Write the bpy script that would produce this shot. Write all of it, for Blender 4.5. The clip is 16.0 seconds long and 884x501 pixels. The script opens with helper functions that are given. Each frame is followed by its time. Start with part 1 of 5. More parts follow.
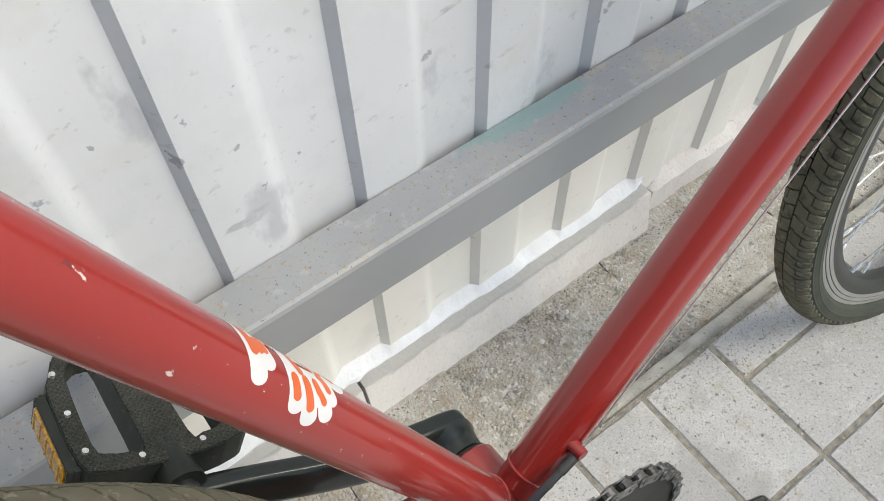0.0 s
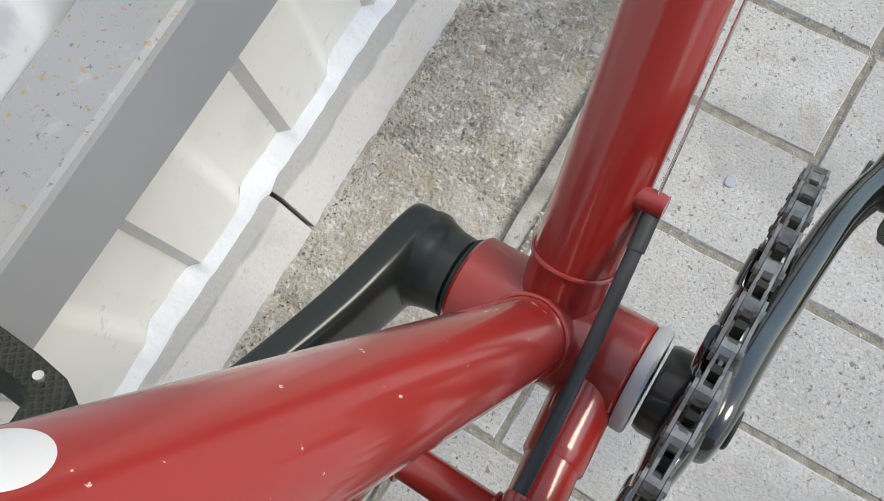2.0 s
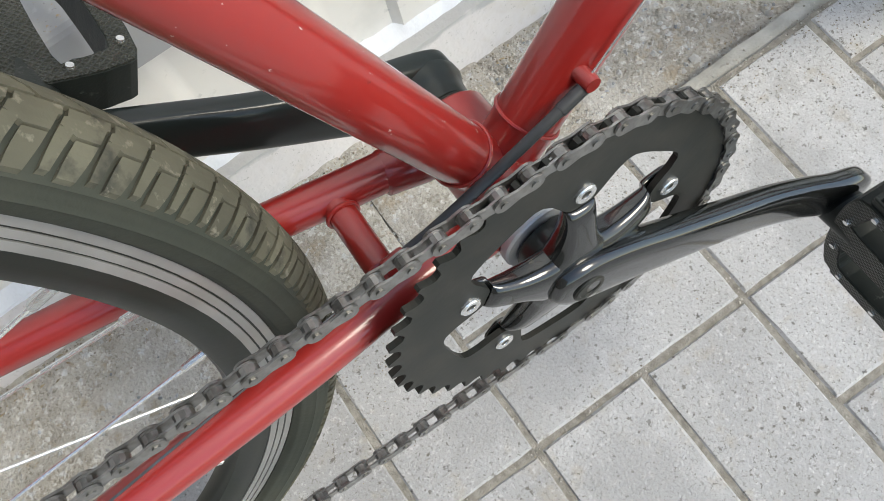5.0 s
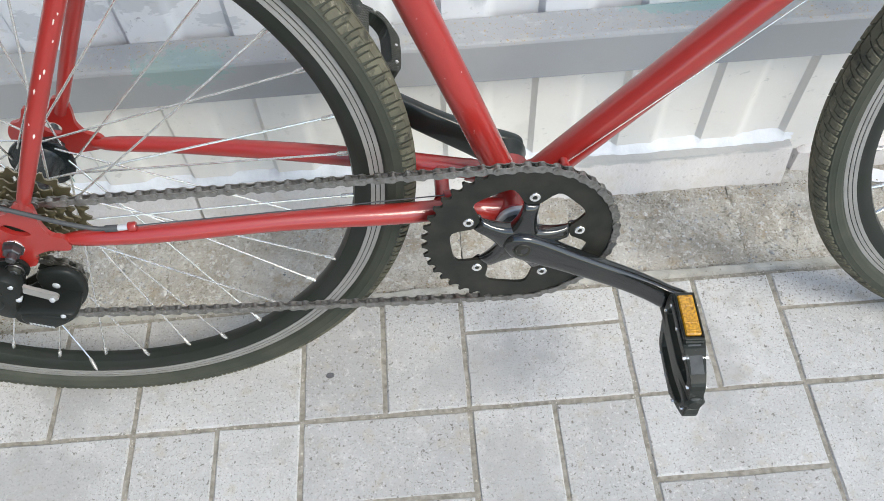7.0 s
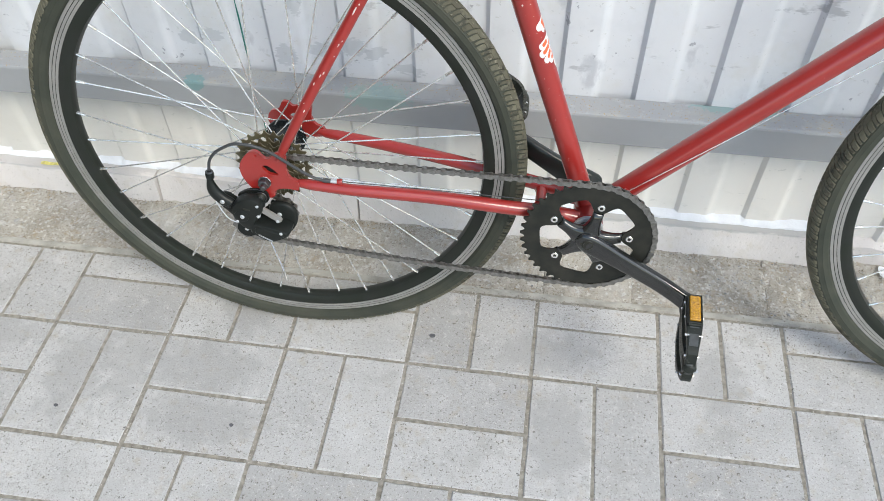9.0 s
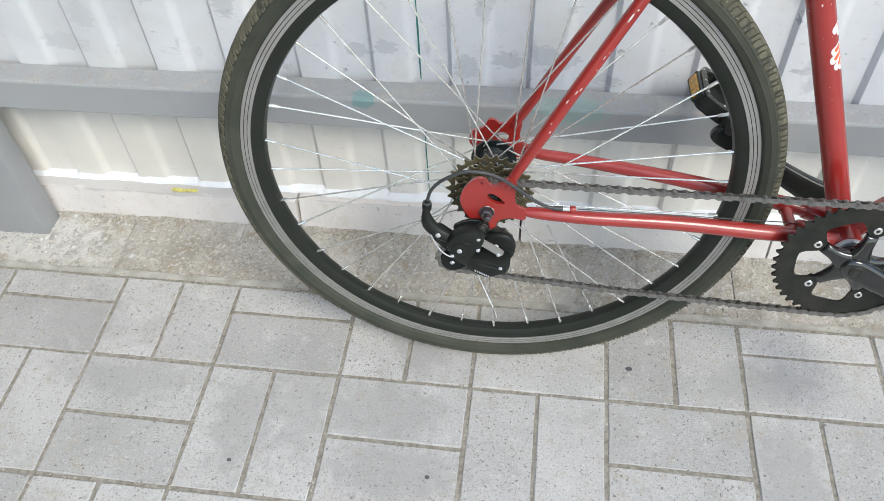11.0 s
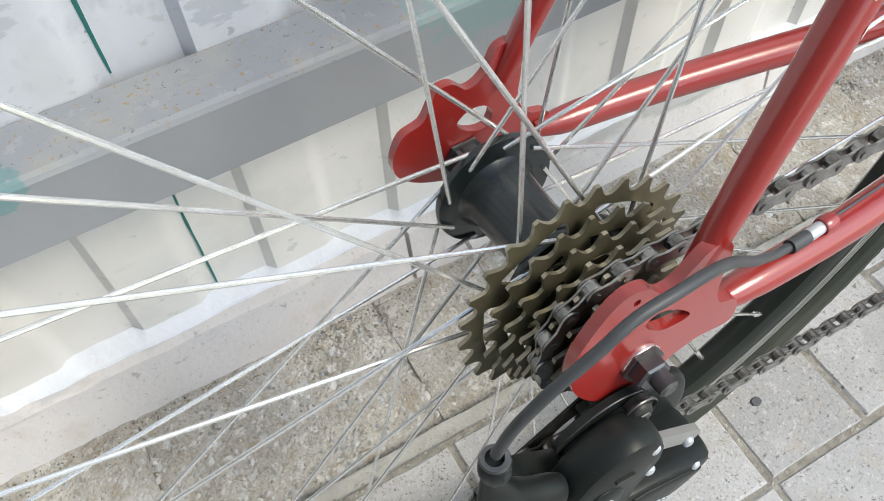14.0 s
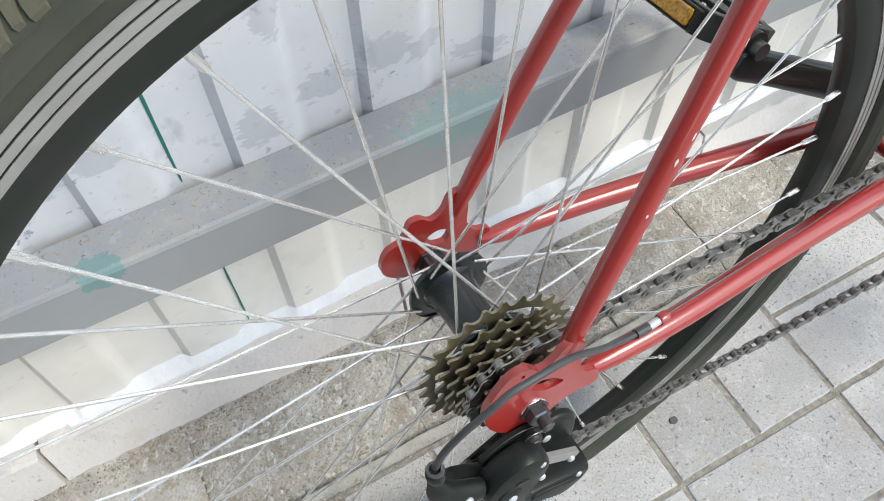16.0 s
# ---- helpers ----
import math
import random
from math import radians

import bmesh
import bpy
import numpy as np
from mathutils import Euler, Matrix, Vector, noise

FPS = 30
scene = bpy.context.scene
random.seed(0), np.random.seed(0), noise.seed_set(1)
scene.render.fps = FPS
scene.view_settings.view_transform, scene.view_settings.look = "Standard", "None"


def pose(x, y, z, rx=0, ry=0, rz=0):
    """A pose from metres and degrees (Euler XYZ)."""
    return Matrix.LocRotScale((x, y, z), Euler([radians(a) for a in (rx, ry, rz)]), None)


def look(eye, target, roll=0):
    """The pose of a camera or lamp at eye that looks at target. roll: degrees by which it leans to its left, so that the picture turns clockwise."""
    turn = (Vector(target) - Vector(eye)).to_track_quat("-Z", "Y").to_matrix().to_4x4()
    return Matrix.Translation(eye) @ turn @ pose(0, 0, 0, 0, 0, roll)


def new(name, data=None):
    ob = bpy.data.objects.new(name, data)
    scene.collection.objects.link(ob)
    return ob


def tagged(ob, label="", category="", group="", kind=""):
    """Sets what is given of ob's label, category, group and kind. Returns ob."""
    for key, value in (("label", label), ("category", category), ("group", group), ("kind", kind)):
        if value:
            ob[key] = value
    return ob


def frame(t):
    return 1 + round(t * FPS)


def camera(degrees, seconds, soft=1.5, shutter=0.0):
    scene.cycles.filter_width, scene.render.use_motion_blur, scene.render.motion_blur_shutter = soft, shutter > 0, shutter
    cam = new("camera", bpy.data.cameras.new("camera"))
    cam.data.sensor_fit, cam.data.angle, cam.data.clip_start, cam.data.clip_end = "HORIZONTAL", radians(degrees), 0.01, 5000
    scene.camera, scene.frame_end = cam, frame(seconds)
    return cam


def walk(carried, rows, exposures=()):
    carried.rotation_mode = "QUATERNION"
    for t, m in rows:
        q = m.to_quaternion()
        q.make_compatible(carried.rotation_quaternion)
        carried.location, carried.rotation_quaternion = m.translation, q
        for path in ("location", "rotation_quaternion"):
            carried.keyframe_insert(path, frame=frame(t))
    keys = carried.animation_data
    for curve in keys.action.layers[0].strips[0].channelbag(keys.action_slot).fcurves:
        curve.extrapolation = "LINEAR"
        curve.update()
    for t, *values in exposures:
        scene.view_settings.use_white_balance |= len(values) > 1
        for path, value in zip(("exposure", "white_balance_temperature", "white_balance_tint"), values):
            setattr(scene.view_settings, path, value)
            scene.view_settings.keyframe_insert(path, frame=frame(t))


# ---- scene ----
cam = camera(58.28, 16.0, 0.6)
PATH = [
    (0, (-0.0536, 0.0075, 0.7926), (0.4303, 0.6830, -0.4562), -1.84),
    (0.5, (-0.0171, 0.0625, 0.6606), (0.5102, 0.5748, -0.6469), -4.92),
    (1, (0.0090, 0.0845, 0.6079), (0.4467, 0.4965, -0.7664), -9.99),
    (1.5, (0.0131, 0.0878, 0.5925), (0.3012, 0.4138, -0.8430), -17.20),
    (2, (0.0110, 0.0902, 0.5945), (0.2407, 0.3860, -0.8580), -21.47),
    (2.5, (0.0067, 0.0914, 0.5935), (0.1976, 0.3639, -0.8691), -25.01),
    (3, (0.0050, 0.0923, 0.5775), (0.1356, 0.3368, -0.8966), -31.52),
    (3.5, (0.0188, 0.1074, 0.5862), (0.1174, 0.3628, -0.8886), -35.92),
    (4, (0.0206, 0.0992, 0.5916), (0.1024, 0.3782, -0.8800), -38.74),
    (4.5, (0.0135, 0.0493, 0.6049), (0.0846, 0.3903, -0.8541), -37.55),
    (4.7, (0.0015, 0.0192, 0.6141), (0.0880, 0.3981, -0.8346), -30.46),
    (6.8, (-0.0353, -0.3253, 0.8994), (0.0098, 0.4952, -0.3565), -5.97),
    (7, (-0.0244, -0.3597, 0.9145), (-0.0170, 0.2914, -0.0935), -3.94),
    (7.5, (-0.0197, -0.4260, 0.9600), (-0.0415, 0.2381, -0.0392), -4.14),
    (8, (-0.0143, -0.5511, 1.0426), (-0.0968, 0.1851, 0.0985), -4.49),
    (8.2, (-0.0095, -0.6050, 1.0810), (-0.1095, 0.3380, -0.0830), -2.70),
    (10.3, (-0.1484, -0.7082, 1.1248), (-0.3836, 0.2409, -0.0127), -2.19),
    (10.5, (-0.1860, -0.7053, 1.1079), (-0.4110, 0.2287, -0.0441), -2.87),
    (11, (-0.3330, -0.6144, 1.0628), (-0.4993, 0.3376, -0.0845), -3.46),
    (11.5, (-0.4208, -0.5220, 1.0238), (-0.4987, 0.4425, -0.1224), -5.02),
    (12, (-0.5207, -0.3866, 0.9870), (-0.3990, 0.5562, -0.1732), -5.09),
    (12.5, (-0.5731, -0.2726, 0.9182), (-0.3215, 0.6410, -0.2446), -5.33),
    (13, (-0.5545, -0.1368, 0.7979), (-0.2083, 0.7163, -0.3864), -2.88),
    (13.5, (-0.5303, -0.0525, 0.6886), (-0.1636, 0.7151, -0.5469), -3.07),
    (14, (-0.5128, -0.0353, 0.6304), (-0.1299, 0.6789, -0.6318), -1.94),
    (14.5, (-0.5100, -0.0272, 0.6077), (-0.1234, 0.6748, -0.6602), -1.95),
    (15, (-0.5061, -0.0282, 0.6035), (-0.1237, 0.6682, -0.6688), -2.11),
    (15.5, (-0.5086, -0.0305, 0.6426), (-0.1226, 0.6679, -0.6275), -1.98),
    (16, (-0.5132, -0.0899, 0.8066), (-0.1477, 0.6233, -0.4615), -1.95),
]
EXPOSURES = [(0.0, 0.74, 7250, 4), (1.0, 0.74, 7100, 4), (3.0, 0.78, 6950, 4), (4.5, 0.84, 7000, 4), (7.0, 0.98, 6800, 4), (8.0, 0.90, 6850, 4), (11.0, 0.85, 6850, 4), (12.0, 0.84, 6900, 4), (13.0, 0.99, 6900, 4), (14.5, 1.04, 6950, 4), (16.0, 1.04, 6850, 4)]
walk(cam, [(t, look(eye, target, roll)) for t, eye, target, roll in PATH], EXPOSURES)

# ---- light ----
world = bpy.data.worlds.new("open_shade_sky")
scene.world = world
world.use_nodes = True
_n = world.node_tree.nodes
_sky = _n.new("ShaderNodeTexSky")
_sky.sky_type, _sky.sun_disc = "NISHITA", False
_sky.sun_elevation, _sky.sun_rotation = radians(48), radians(138)
world.node_tree.links.new(_sky.outputs[0], _n["Background"].inputs["Color"])
_n["Background"].inputs["Strength"].default_value = 0.15
_sun = bpy.data.lights.new("sun", "SUN")
_sun.energy, _sun.angle, _sun.color = 1.3, radians(24), (1.0, 0.95, 0.88)
sun = new("sun", _sun)
sun.matrix_world = look((1.5, -1.7, 2.6), (0, 0, 0))


# ---- materials ----
def mat(name, base, rough=0.6, metal=0.0, dark=None, scale=30.0, amount=0.35, fine=300.0, bump=0.15, coat=0.0, island=0.0, random_each=0.0, lift=0.0006):
    """A procedural surface: base colour mottled at two scales towards dark, with fine relief."""
    m = bpy.data.materials.new(name)
    m.use_nodes = True
    nt = m.node_tree
    bs = nt.nodes["Principled BSDF"]
    bs.inputs["Roughness"].default_value = rough
    bs.inputs["Metallic"].default_value = metal
    bs.inputs["Coat Weight"].default_value = coat
    bs.inputs["Coat Roughness"].default_value = 0.05
    dark = dark or tuple(c * 0.6 for c in base)
    tc = nt.nodes.new("ShaderNodeTexCoord")
    big = nt.nodes.new("ShaderNodeTexNoise")
    big.inputs["Scale"].default_value, big.inputs["Detail"].default_value = scale, 6
    small = nt.nodes.new("ShaderNodeTexNoise")
    small.inputs["Scale"].default_value, small.inputs["Detail"].default_value = fine, 3
    for n in (big, small):
        nt.links.new(tc.outputs["Object"], n.inputs["Vector"])
    ramp = nt.nodes.new("ShaderNodeValToRGB")
    ramp.color_ramp.elements[0].position, ramp.color_ramp.elements[1].position = 0.35, 0.7
    nt.links.new(big.outputs[0], ramp.inputs[0])
    mix = nt.nodes.new("ShaderNodeMix")
    mix.data_type = "RGBA"
    mix.inputs[6].default_value, mix.inputs[7].default_value = (*base, 1), (*dark, 1)
    f = nt.nodes.new("ShaderNodeMath")
    f.operation = "MULTIPLY"
    f.inputs[1].default_value = amount
    nt.links.new(ramp.outputs[0], f.inputs[0])
    nt.links.new(f.outputs[0], mix.inputs[0])
    col = mix.outputs[2]
    if random_each or island:
        info = nt.nodes.new("ShaderNodeObjectInfo" if random_each else "ShaderNodeNewGeometry")
        hsv = nt.nodes.new("ShaderNodeHueSaturation")
        mr = nt.nodes.new("ShaderNodeMapRange")
        a = random_each or island
        mr.inputs[3].default_value, mr.inputs[4].default_value = 1 - a, 1 + a * 0.5
        nt.links.new(info.outputs["Random" if random_each else "Random Per Island"], mr.inputs[0])
        nt.links.new(mr.outputs[0], hsv.inputs["Value"])
        nt.links.new(col, hsv.inputs["Color"])
        col = hsv.outputs[0]
    nt.links.new(col, bs.inputs["Base Color"])
    if bump:
        b = nt.nodes.new("ShaderNodeBump")
        b.inputs["Strength"].default_value, b.inputs["Distance"].default_value = bump, lift
        nt.links.new(small.outputs[0], b.inputs["Height"])
        nt.links.new(b.outputs[0], bs.inputs["Normal"])
    return m


def spots(m, colour, scale, low, high, strength=1.0, squash=(1, 1, 1), top=False):
    """Lay irregular stains of a colour over a material made by mat(); top: only where rain and rust lie, on level faces."""
    nt = m.node_tree
    bs = nt.nodes["Principled BSDF"]
    old = bs.inputs["Base Color"].links[0].from_socket
    tc = nt.nodes.new("ShaderNodeTexCoord")
    mp = nt.nodes.new("ShaderNodeMapping")
    mp.inputs["Scale"].default_value = squash
    mp.inputs["Location"].default_value = (scale * 0.37, low * 11.0, high * 7.0)
    n = nt.nodes.new("ShaderNodeTexNoise")
    n.inputs["Scale"].default_value, n.inputs["Detail"].default_value, n.inputs["Roughness"].default_value = scale, 5, 0.6
    r = nt.nodes.new("ShaderNodeMapRange")
    r.inputs[1].default_value, r.inputs[2].default_value = low, high
    r.inputs[4].default_value = strength
    mix = nt.nodes.new("ShaderNodeMix")
    mix.data_type = "RGBA"
    mix.inputs[7].default_value = (*colour, 1)
    nt.links.new(tc.outputs["Object"], mp.inputs[0])
    nt.links.new(mp.outputs[0], n.inputs["Vector"])
    nt.links.new(n.outputs[0], r.inputs[0])
    out = r.outputs[0]
    if top:
        geo = nt.nodes.new("ShaderNodeNewGeometry")
        sep = nt.nodes.new("ShaderNodeSeparateXYZ")
        lie = nt.nodes.new("ShaderNodeMath")
        lie.operation, lie.use_clamp = "MULTIPLY", True
        nt.links.new(geo.outputs["Normal"], sep.inputs[0])
        nt.links.new(sep.outputs[2], lie.inputs[0])
        nt.links.new(out, lie.inputs[1])
        out = lie.outputs[0]
    nt.links.new(out, mix.inputs[0])
    nt.links.new(old, mix.inputs[6])
    nt.links.new(mix.outputs[2], bs.inputs["Base Color"])
    return m



def by_place(m, what, low, high, colour, strength):
    """Tint part of a thing: below a height, or on the faces that lie flat."""
    nt = m.node_tree
    bs = nt.nodes["Principled BSDF"]
    old = bs.inputs["Base Color"].links[0].from_socket
    src = nt.nodes.new("ShaderNodeTexCoord" if what == "height" else "ShaderNodeNewGeometry")
    sep = nt.nodes.new("ShaderNodeSeparateXYZ")
    nt.links.new(src.outputs["Object" if what == "height" else "Normal"], sep.inputs[0])
    r = nt.nodes.new("ShaderNodeMapRange")
    r.inputs[1].default_value, r.inputs[2].default_value = low, high
    r.inputs[3].default_value, r.inputs[4].default_value = (strength, 0) if what == "height" else (0, strength)
    mix = nt.nodes.new("ShaderNodeMix")
    mix.data_type = "RGBA"
    mix.inputs[7].default_value = (*colour, 1)
    nt.links.new(sep.outputs[2], r.inputs[0])
    nt.links.new(r.outputs[0], mix.inputs[0])
    nt.links.new(old, mix.inputs[6])
    nt.links.new(mix.outputs[2], bs.inputs["Base Color"])



def colour_patch(m, centre, size, colour, strength, grain=(60, 60, 60), edge=(1.1, 0.6)):
    """A patch of another colour at one spot, broken up by noise."""
    nt = m.node_tree
    bs = nt.nodes["Principled BSDF"]
    old = bs.inputs["Base Color"].links[0].from_socket
    tc = nt.nodes.new("ShaderNodeTexCoord")
    mp = nt.nodes.new("ShaderNodeMapping")
    mp.inputs["Scale"].default_value = tuple(1 / v for v in size)
    mp.inputs["Location"].default_value = tuple(-c / v for c, v in zip(centre, size))
    ln = nt.nodes.new("ShaderNodeVectorMath")
    ln.operation = "LENGTH"
    n = nt.nodes.new("ShaderNodeTexNoise")
    n.inputs["Scale"].default_value, n.inputs["Detail"].default_value = 1, 5
    gm = nt.nodes.new("ShaderNodeMapping")
    gm.inputs["Scale"].default_value = grain
    add = nt.nodes.new("ShaderNodeMath")
    add.operation = "MULTIPLY_ADD"
    add.inputs[1].default_value, add.inputs[2].default_value = 1.6, -0.8
    tot = nt.nodes.new("ShaderNodeMath")
    tot.operation = "ADD"
    r = nt.nodes.new("ShaderNodeMapRange")
    r.inputs[1].default_value, r.inputs[2].default_value = edge
    r.inputs[4].default_value = strength
    mix = nt.nodes.new("ShaderNodeMix")
    mix.data_type = "RGBA"
    mix.inputs[7].default_value = (*colour, 1)
    nt.links.new(tc.outputs["Object"], mp.inputs[0])
    nt.links.new(tc.outputs["Object"], gm.inputs[0])
    nt.links.new(gm.outputs[0], n.inputs["Vector"])
    nt.links.new(mp.outputs[0], ln.inputs[0])
    nt.links.new(n.outputs[0], add.inputs[0])
    nt.links.new(ln.outputs["Value"], tot.inputs[0])
    nt.links.new(add.outputs[0], tot.inputs[1])
    nt.links.new(tot.outputs[0], r.inputs[0])
    nt.links.new(r.outputs[0], mix.inputs[0])
    nt.links.new(old, mix.inputs[6])
    nt.links.new(mix.outputs[2], bs.inputs["Base Color"])


def knurl(m, pitch, depth):
    """A raised diamond pattern on the faces that lie in the local x-z plane."""
    nt = m.node_tree
    bump = next(n for n in nt.nodes if n.type == "BUMP")
    tc = nt.nodes.new("ShaderNodeTexCoord")
    sep = nt.nodes.new("ShaderNodeSeparateXYZ")
    nt.links.new(tc.outputs["Object"], sep.inputs[0])
    waves = []
    for op in ("ADD", "SUBTRACT"):
        mix = nt.nodes.new("ShaderNodeMath")
        mix.operation = op
        nt.links.new(sep.outputs[0], mix.inputs[0])
        nt.links.new(sep.outputs[2], mix.inputs[1])
        k = nt.nodes.new("ShaderNodeMath")
        k.operation = "MULTIPLY"
        k.inputs[1].default_value = 2 * math.pi / pitch
        nt.links.new(mix.outputs[0], k.inputs[0])
        w = nt.nodes.new("ShaderNodeMath")
        w.operation = "COSINE"
        nt.links.new(k.outputs[0], w.inputs[0])
        waves.append(w)
    top = nt.nodes.new("ShaderNodeMath")
    top.operation = "MAXIMUM"
    nt.links.new(waves[0].outputs[0], top.inputs[0])
    nt.links.new(waves[1].outputs[0], top.inputs[1])
    second = nt.nodes.new("ShaderNodeBump")
    second.inputs["Strength"].default_value, second.inputs["Distance"].default_value = 0.9, depth
    nt.links.new(top.outputs[0], second.inputs["Height"])
    nt.links.new(bump.outputs[0], second.inputs["Normal"])
    nt.links.new(second.outputs[0], nt.nodes["Principled BSDF"].inputs["Normal"])


def by_world(m):
    """Run the pattern on through the whole place, so that no two pieces repeat it."""
    nt = m.node_tree
    geo = nt.nodes.new("ShaderNodeNewGeometry")
    for n in list(nt.nodes):
        if n.type == "TEX_COORD":
            for l in list(n.outputs["Object"].links):
                nt.links.new(geo.outputs["Position"], l.to_socket)
    return m


FENCE = mat("fence_paint", (0.73, 0.74, 0.77), 0.42, dark=(0.60, 0.62, 0.66), scale=6, amount=0.6, fine=120, bump=0.05)
spots(FENCE, (0.42, 0.43, 0.47), 18, 0.62, 0.70, 0.6, (1, 1, 0.55))
spots(FENCE, (0.25, 0.26, 0.3), 44, 0.67, 0.70, 0.7)
spots(FENCE, (0.42, 0.43, 0.46), 120, 0.66, 0.72, 0.5)
spots(FENCE, (0.30, 0.31, 0.34), 16, 0.66, 0.70, 0.6, (0.5, 1, 1.6))
spots(FENCE, (0.60, 0.62, 0.65), 22, 0.54, 0.72, 0.45)
# warm ground bounce below the beam, put into the sheet's colour
by_place(FENCE, "height", 0.25, 0.29, (0.80, 0.765, 0.715), 0.8)
spots(FENCE, (0.50, 0.50, 0.48), 55, 0.65, 0.70, 0.5, (1, 1, 1.5))
spots(FENCE, (0.62, 0.61, 0.58), 12, 0.55, 0.70, 0.45)
for x, z, w, h in ((-0.566, 0.366, 0.020, 0.016), (-0.447, 0.337, 0.022, 0.026), (-0.332, 0.361, 0.026, 0.020), (-0.612, 0.352, 0.020, 0.016), (-0.298, 0.350, 0.022, 0.014), (-1.08, 0.345, 0.05, 0.02), (-1.03, 0.40, 0.022, 0.03), (-0.92, 0.45, 0.024, 0.03), (-0.70, 0.50, 0.022, 0.020), (-0.386, 0.345, 0.03, 0.018), (-0.245, 0.322, 0.03, 0.012), (-0.80, 0.43, 0.02, 0.03), (-0.42, 0.44, 0.016, 0.03)):
    colour_patch(FENCE, (x, 0.349, z), (w, 0.05, h), (0.46, 0.48, 0.51), 0.6, (90, 90, 220), (0.90, 0.74))
# grimy left end, with the falloff of light painted in as well
colour_patch(FENCE, (-1.10, 0.349, 0.45), (0.34, 0.05, 0.22), (0.50, 0.51, 0.54), 0.6, (9, 9, 14), (1.2, 0.4))
colour_patch(FENCE, (-1.02, 0.349, 0.15), (0.36, 0.05, 0.15), (0.60, 0.585, 0.545), 0.7, (9, 9, 14), (1.3, 0.4))
BEAM = mat("grey_gloss_paint", (0.345, 0.355, 0.37), 0.42, dark=(0.30, 0.31, 0.325), scale=9, amount=0.6, fine=90, bump=0.06)
spots(BEAM, (0.31, 0.32, 0.33), 24, 0.55, 0.72, 0.4)
spots(BEAM, (0.46, 0.44, 0.38), 22, 0.52, 0.66, 0.45, top=True)
spots(BEAM, (0.50, 0.51, 0.53), 90, 0.60, 0.68, 0.35, top=True)
spots(BEAM, (0.40, 0.27, 0.10), 260, 0.61, 0.65, 0.8, top=True)
spots(BEAM, (0.13, 0.12, 0.10), 310, 0.645, 0.675, 0.8, top=True)
colour_patch(BEAM, (-0.600, 0.302, 0.299), (0.019, 0.020, 0.016), (0.10, 0.30, 0.30), 0.55, (110, 110, 170), (0.95, 0.80))
colour_patch(BEAM, (-0.290, 0.306, 0.300), (0.060, 0.030, 0.030), (0.20, 0.38, 0.36), 0.45, (110, 110, 170), (0.95, 0.80))
colour_patch(BEAM, (0.275, 0.340, 0.303), (0.075, 0.016, 0.020), (0.22, 0.38, 0.37), 0.60, (110, 110, 170), (0.95, 0.80))
KERB = mat("whitewashed_concrete", (0.72, 0.685, 0.675), 0.85, dark=(0.61, 0.58, 0.57), scale=14, amount=0.6, fine=200, bump=0.8, lift=0.001)
spots(KERB, (0.58, 0.53, 0.46), 26, 0.57, 0.72, 0.5)
spots(KERB, (0.30, 0.28, 0.25), 75, 0.64, 0.70, 0.6)
spots(KERB, (0.42, 0.40, 0.37), 260, 0.62, 0.67, 0.6)
# greyer bands along the kerb top, next to the filler
colour_patch(KERB, (-1.05, 0.331, 0.049), (0.38, 0.018, 0.012), (0.47, 0.46, 0.47), 0.7, (25, 60, 60), (1.15, 0.85))
colour_patch(KERB, (0.20, 0.333, 0.049), (0.42, 0.012, 0.012), (0.42, 0.42, 0.42), 0.85, (25, 60, 60), (1.15, 0.85))
FILLER = mat("white_filler", (0.82, 0.84, 0.89), 0.7, dark=(0.68, 0.70, 0.745), scale=25, amount=0.6, fine=150, bump=0.8, lift=0.0012)
PAVER = mat("concrete_paver", (0.515, 0.508, 0.505), 0.88, dark=(0.395, 0.39, 0.385), scale=9, amount=0.7, fine=420, bump=0.8, random_each=0.19, lift=0.0012)
spots(PAVER, (0.62, 0.61, 0.60), 26, 0.58, 0.72, 0.5)
spots(PAVER, (0.37, 0.36, 0.345), 13, 0.56, 0.70, 0.55)
spots(PAVER, (0.42, 0.375, 0.31), 45, 0.57, 0.71, 0.6)
spots(PAVER, (0.36, 0.35, 0.34), 80, 0.57, 0.69, 0.5)
spots(PAVER, (0.70, 0.69, 0.68), 280, 0.57, 0.66, 0.45)
spots(PAVER, (0.26, 0.25, 0.23), 380, 0.56, 0.63, 0.66)
spots(PAVER, (0.16, 0.15, 0.13), 190, 0.62, 0.66, 0.85)
spots(PAVER, (0.10, 0.095, 0.085), 95, 0.68, 0.72, 0.85)
for x, y, w, h in ((-0.944, -0.038, 0.11, 0.035), (-0.74, -0.09, 0.06, 0.10), (-0.66, -0.05, 0.05, 0.10), (-0.51, -0.145, 0.10, 0.05), (-0.54, -0.05, 0.11, 0.05), (-0.49, 0.07, 0.05, 0.06), (0.30, 0.03, 0.05, 0.08), (0.02, 0.05, 0.09, 0.04), (0.05, -0.10, 0.05, 0.09), (-1.06, 0.07, 0.07, 0.07)):
    colour_patch(PAVER, (x, y, 0.0), (w, h, 0.2), (0.33, 0.325, 0.32), 0.5, (40, 40, 40))
by_world(PAVER)
SAND = mat("joint_sand", (0.38, 0.355, 0.31), 0.95, dark=(0.19, 0.175, 0.145), scale=120, amount=0.9, fine=600, bump=0.9, lift=0.002)
ROUGH = mat("weathered_concrete", (0.52, 0.495, 0.445), 0.92, dark=(0.37, 0.34, 0.295), scale=26, amount=0.85, fine=300, bump=1.0, lift=0.003, random_each=0.05)
spots(ROUGH, (0.30, 0.275, 0.235), 14, 0.52, 0.68, 0.55)
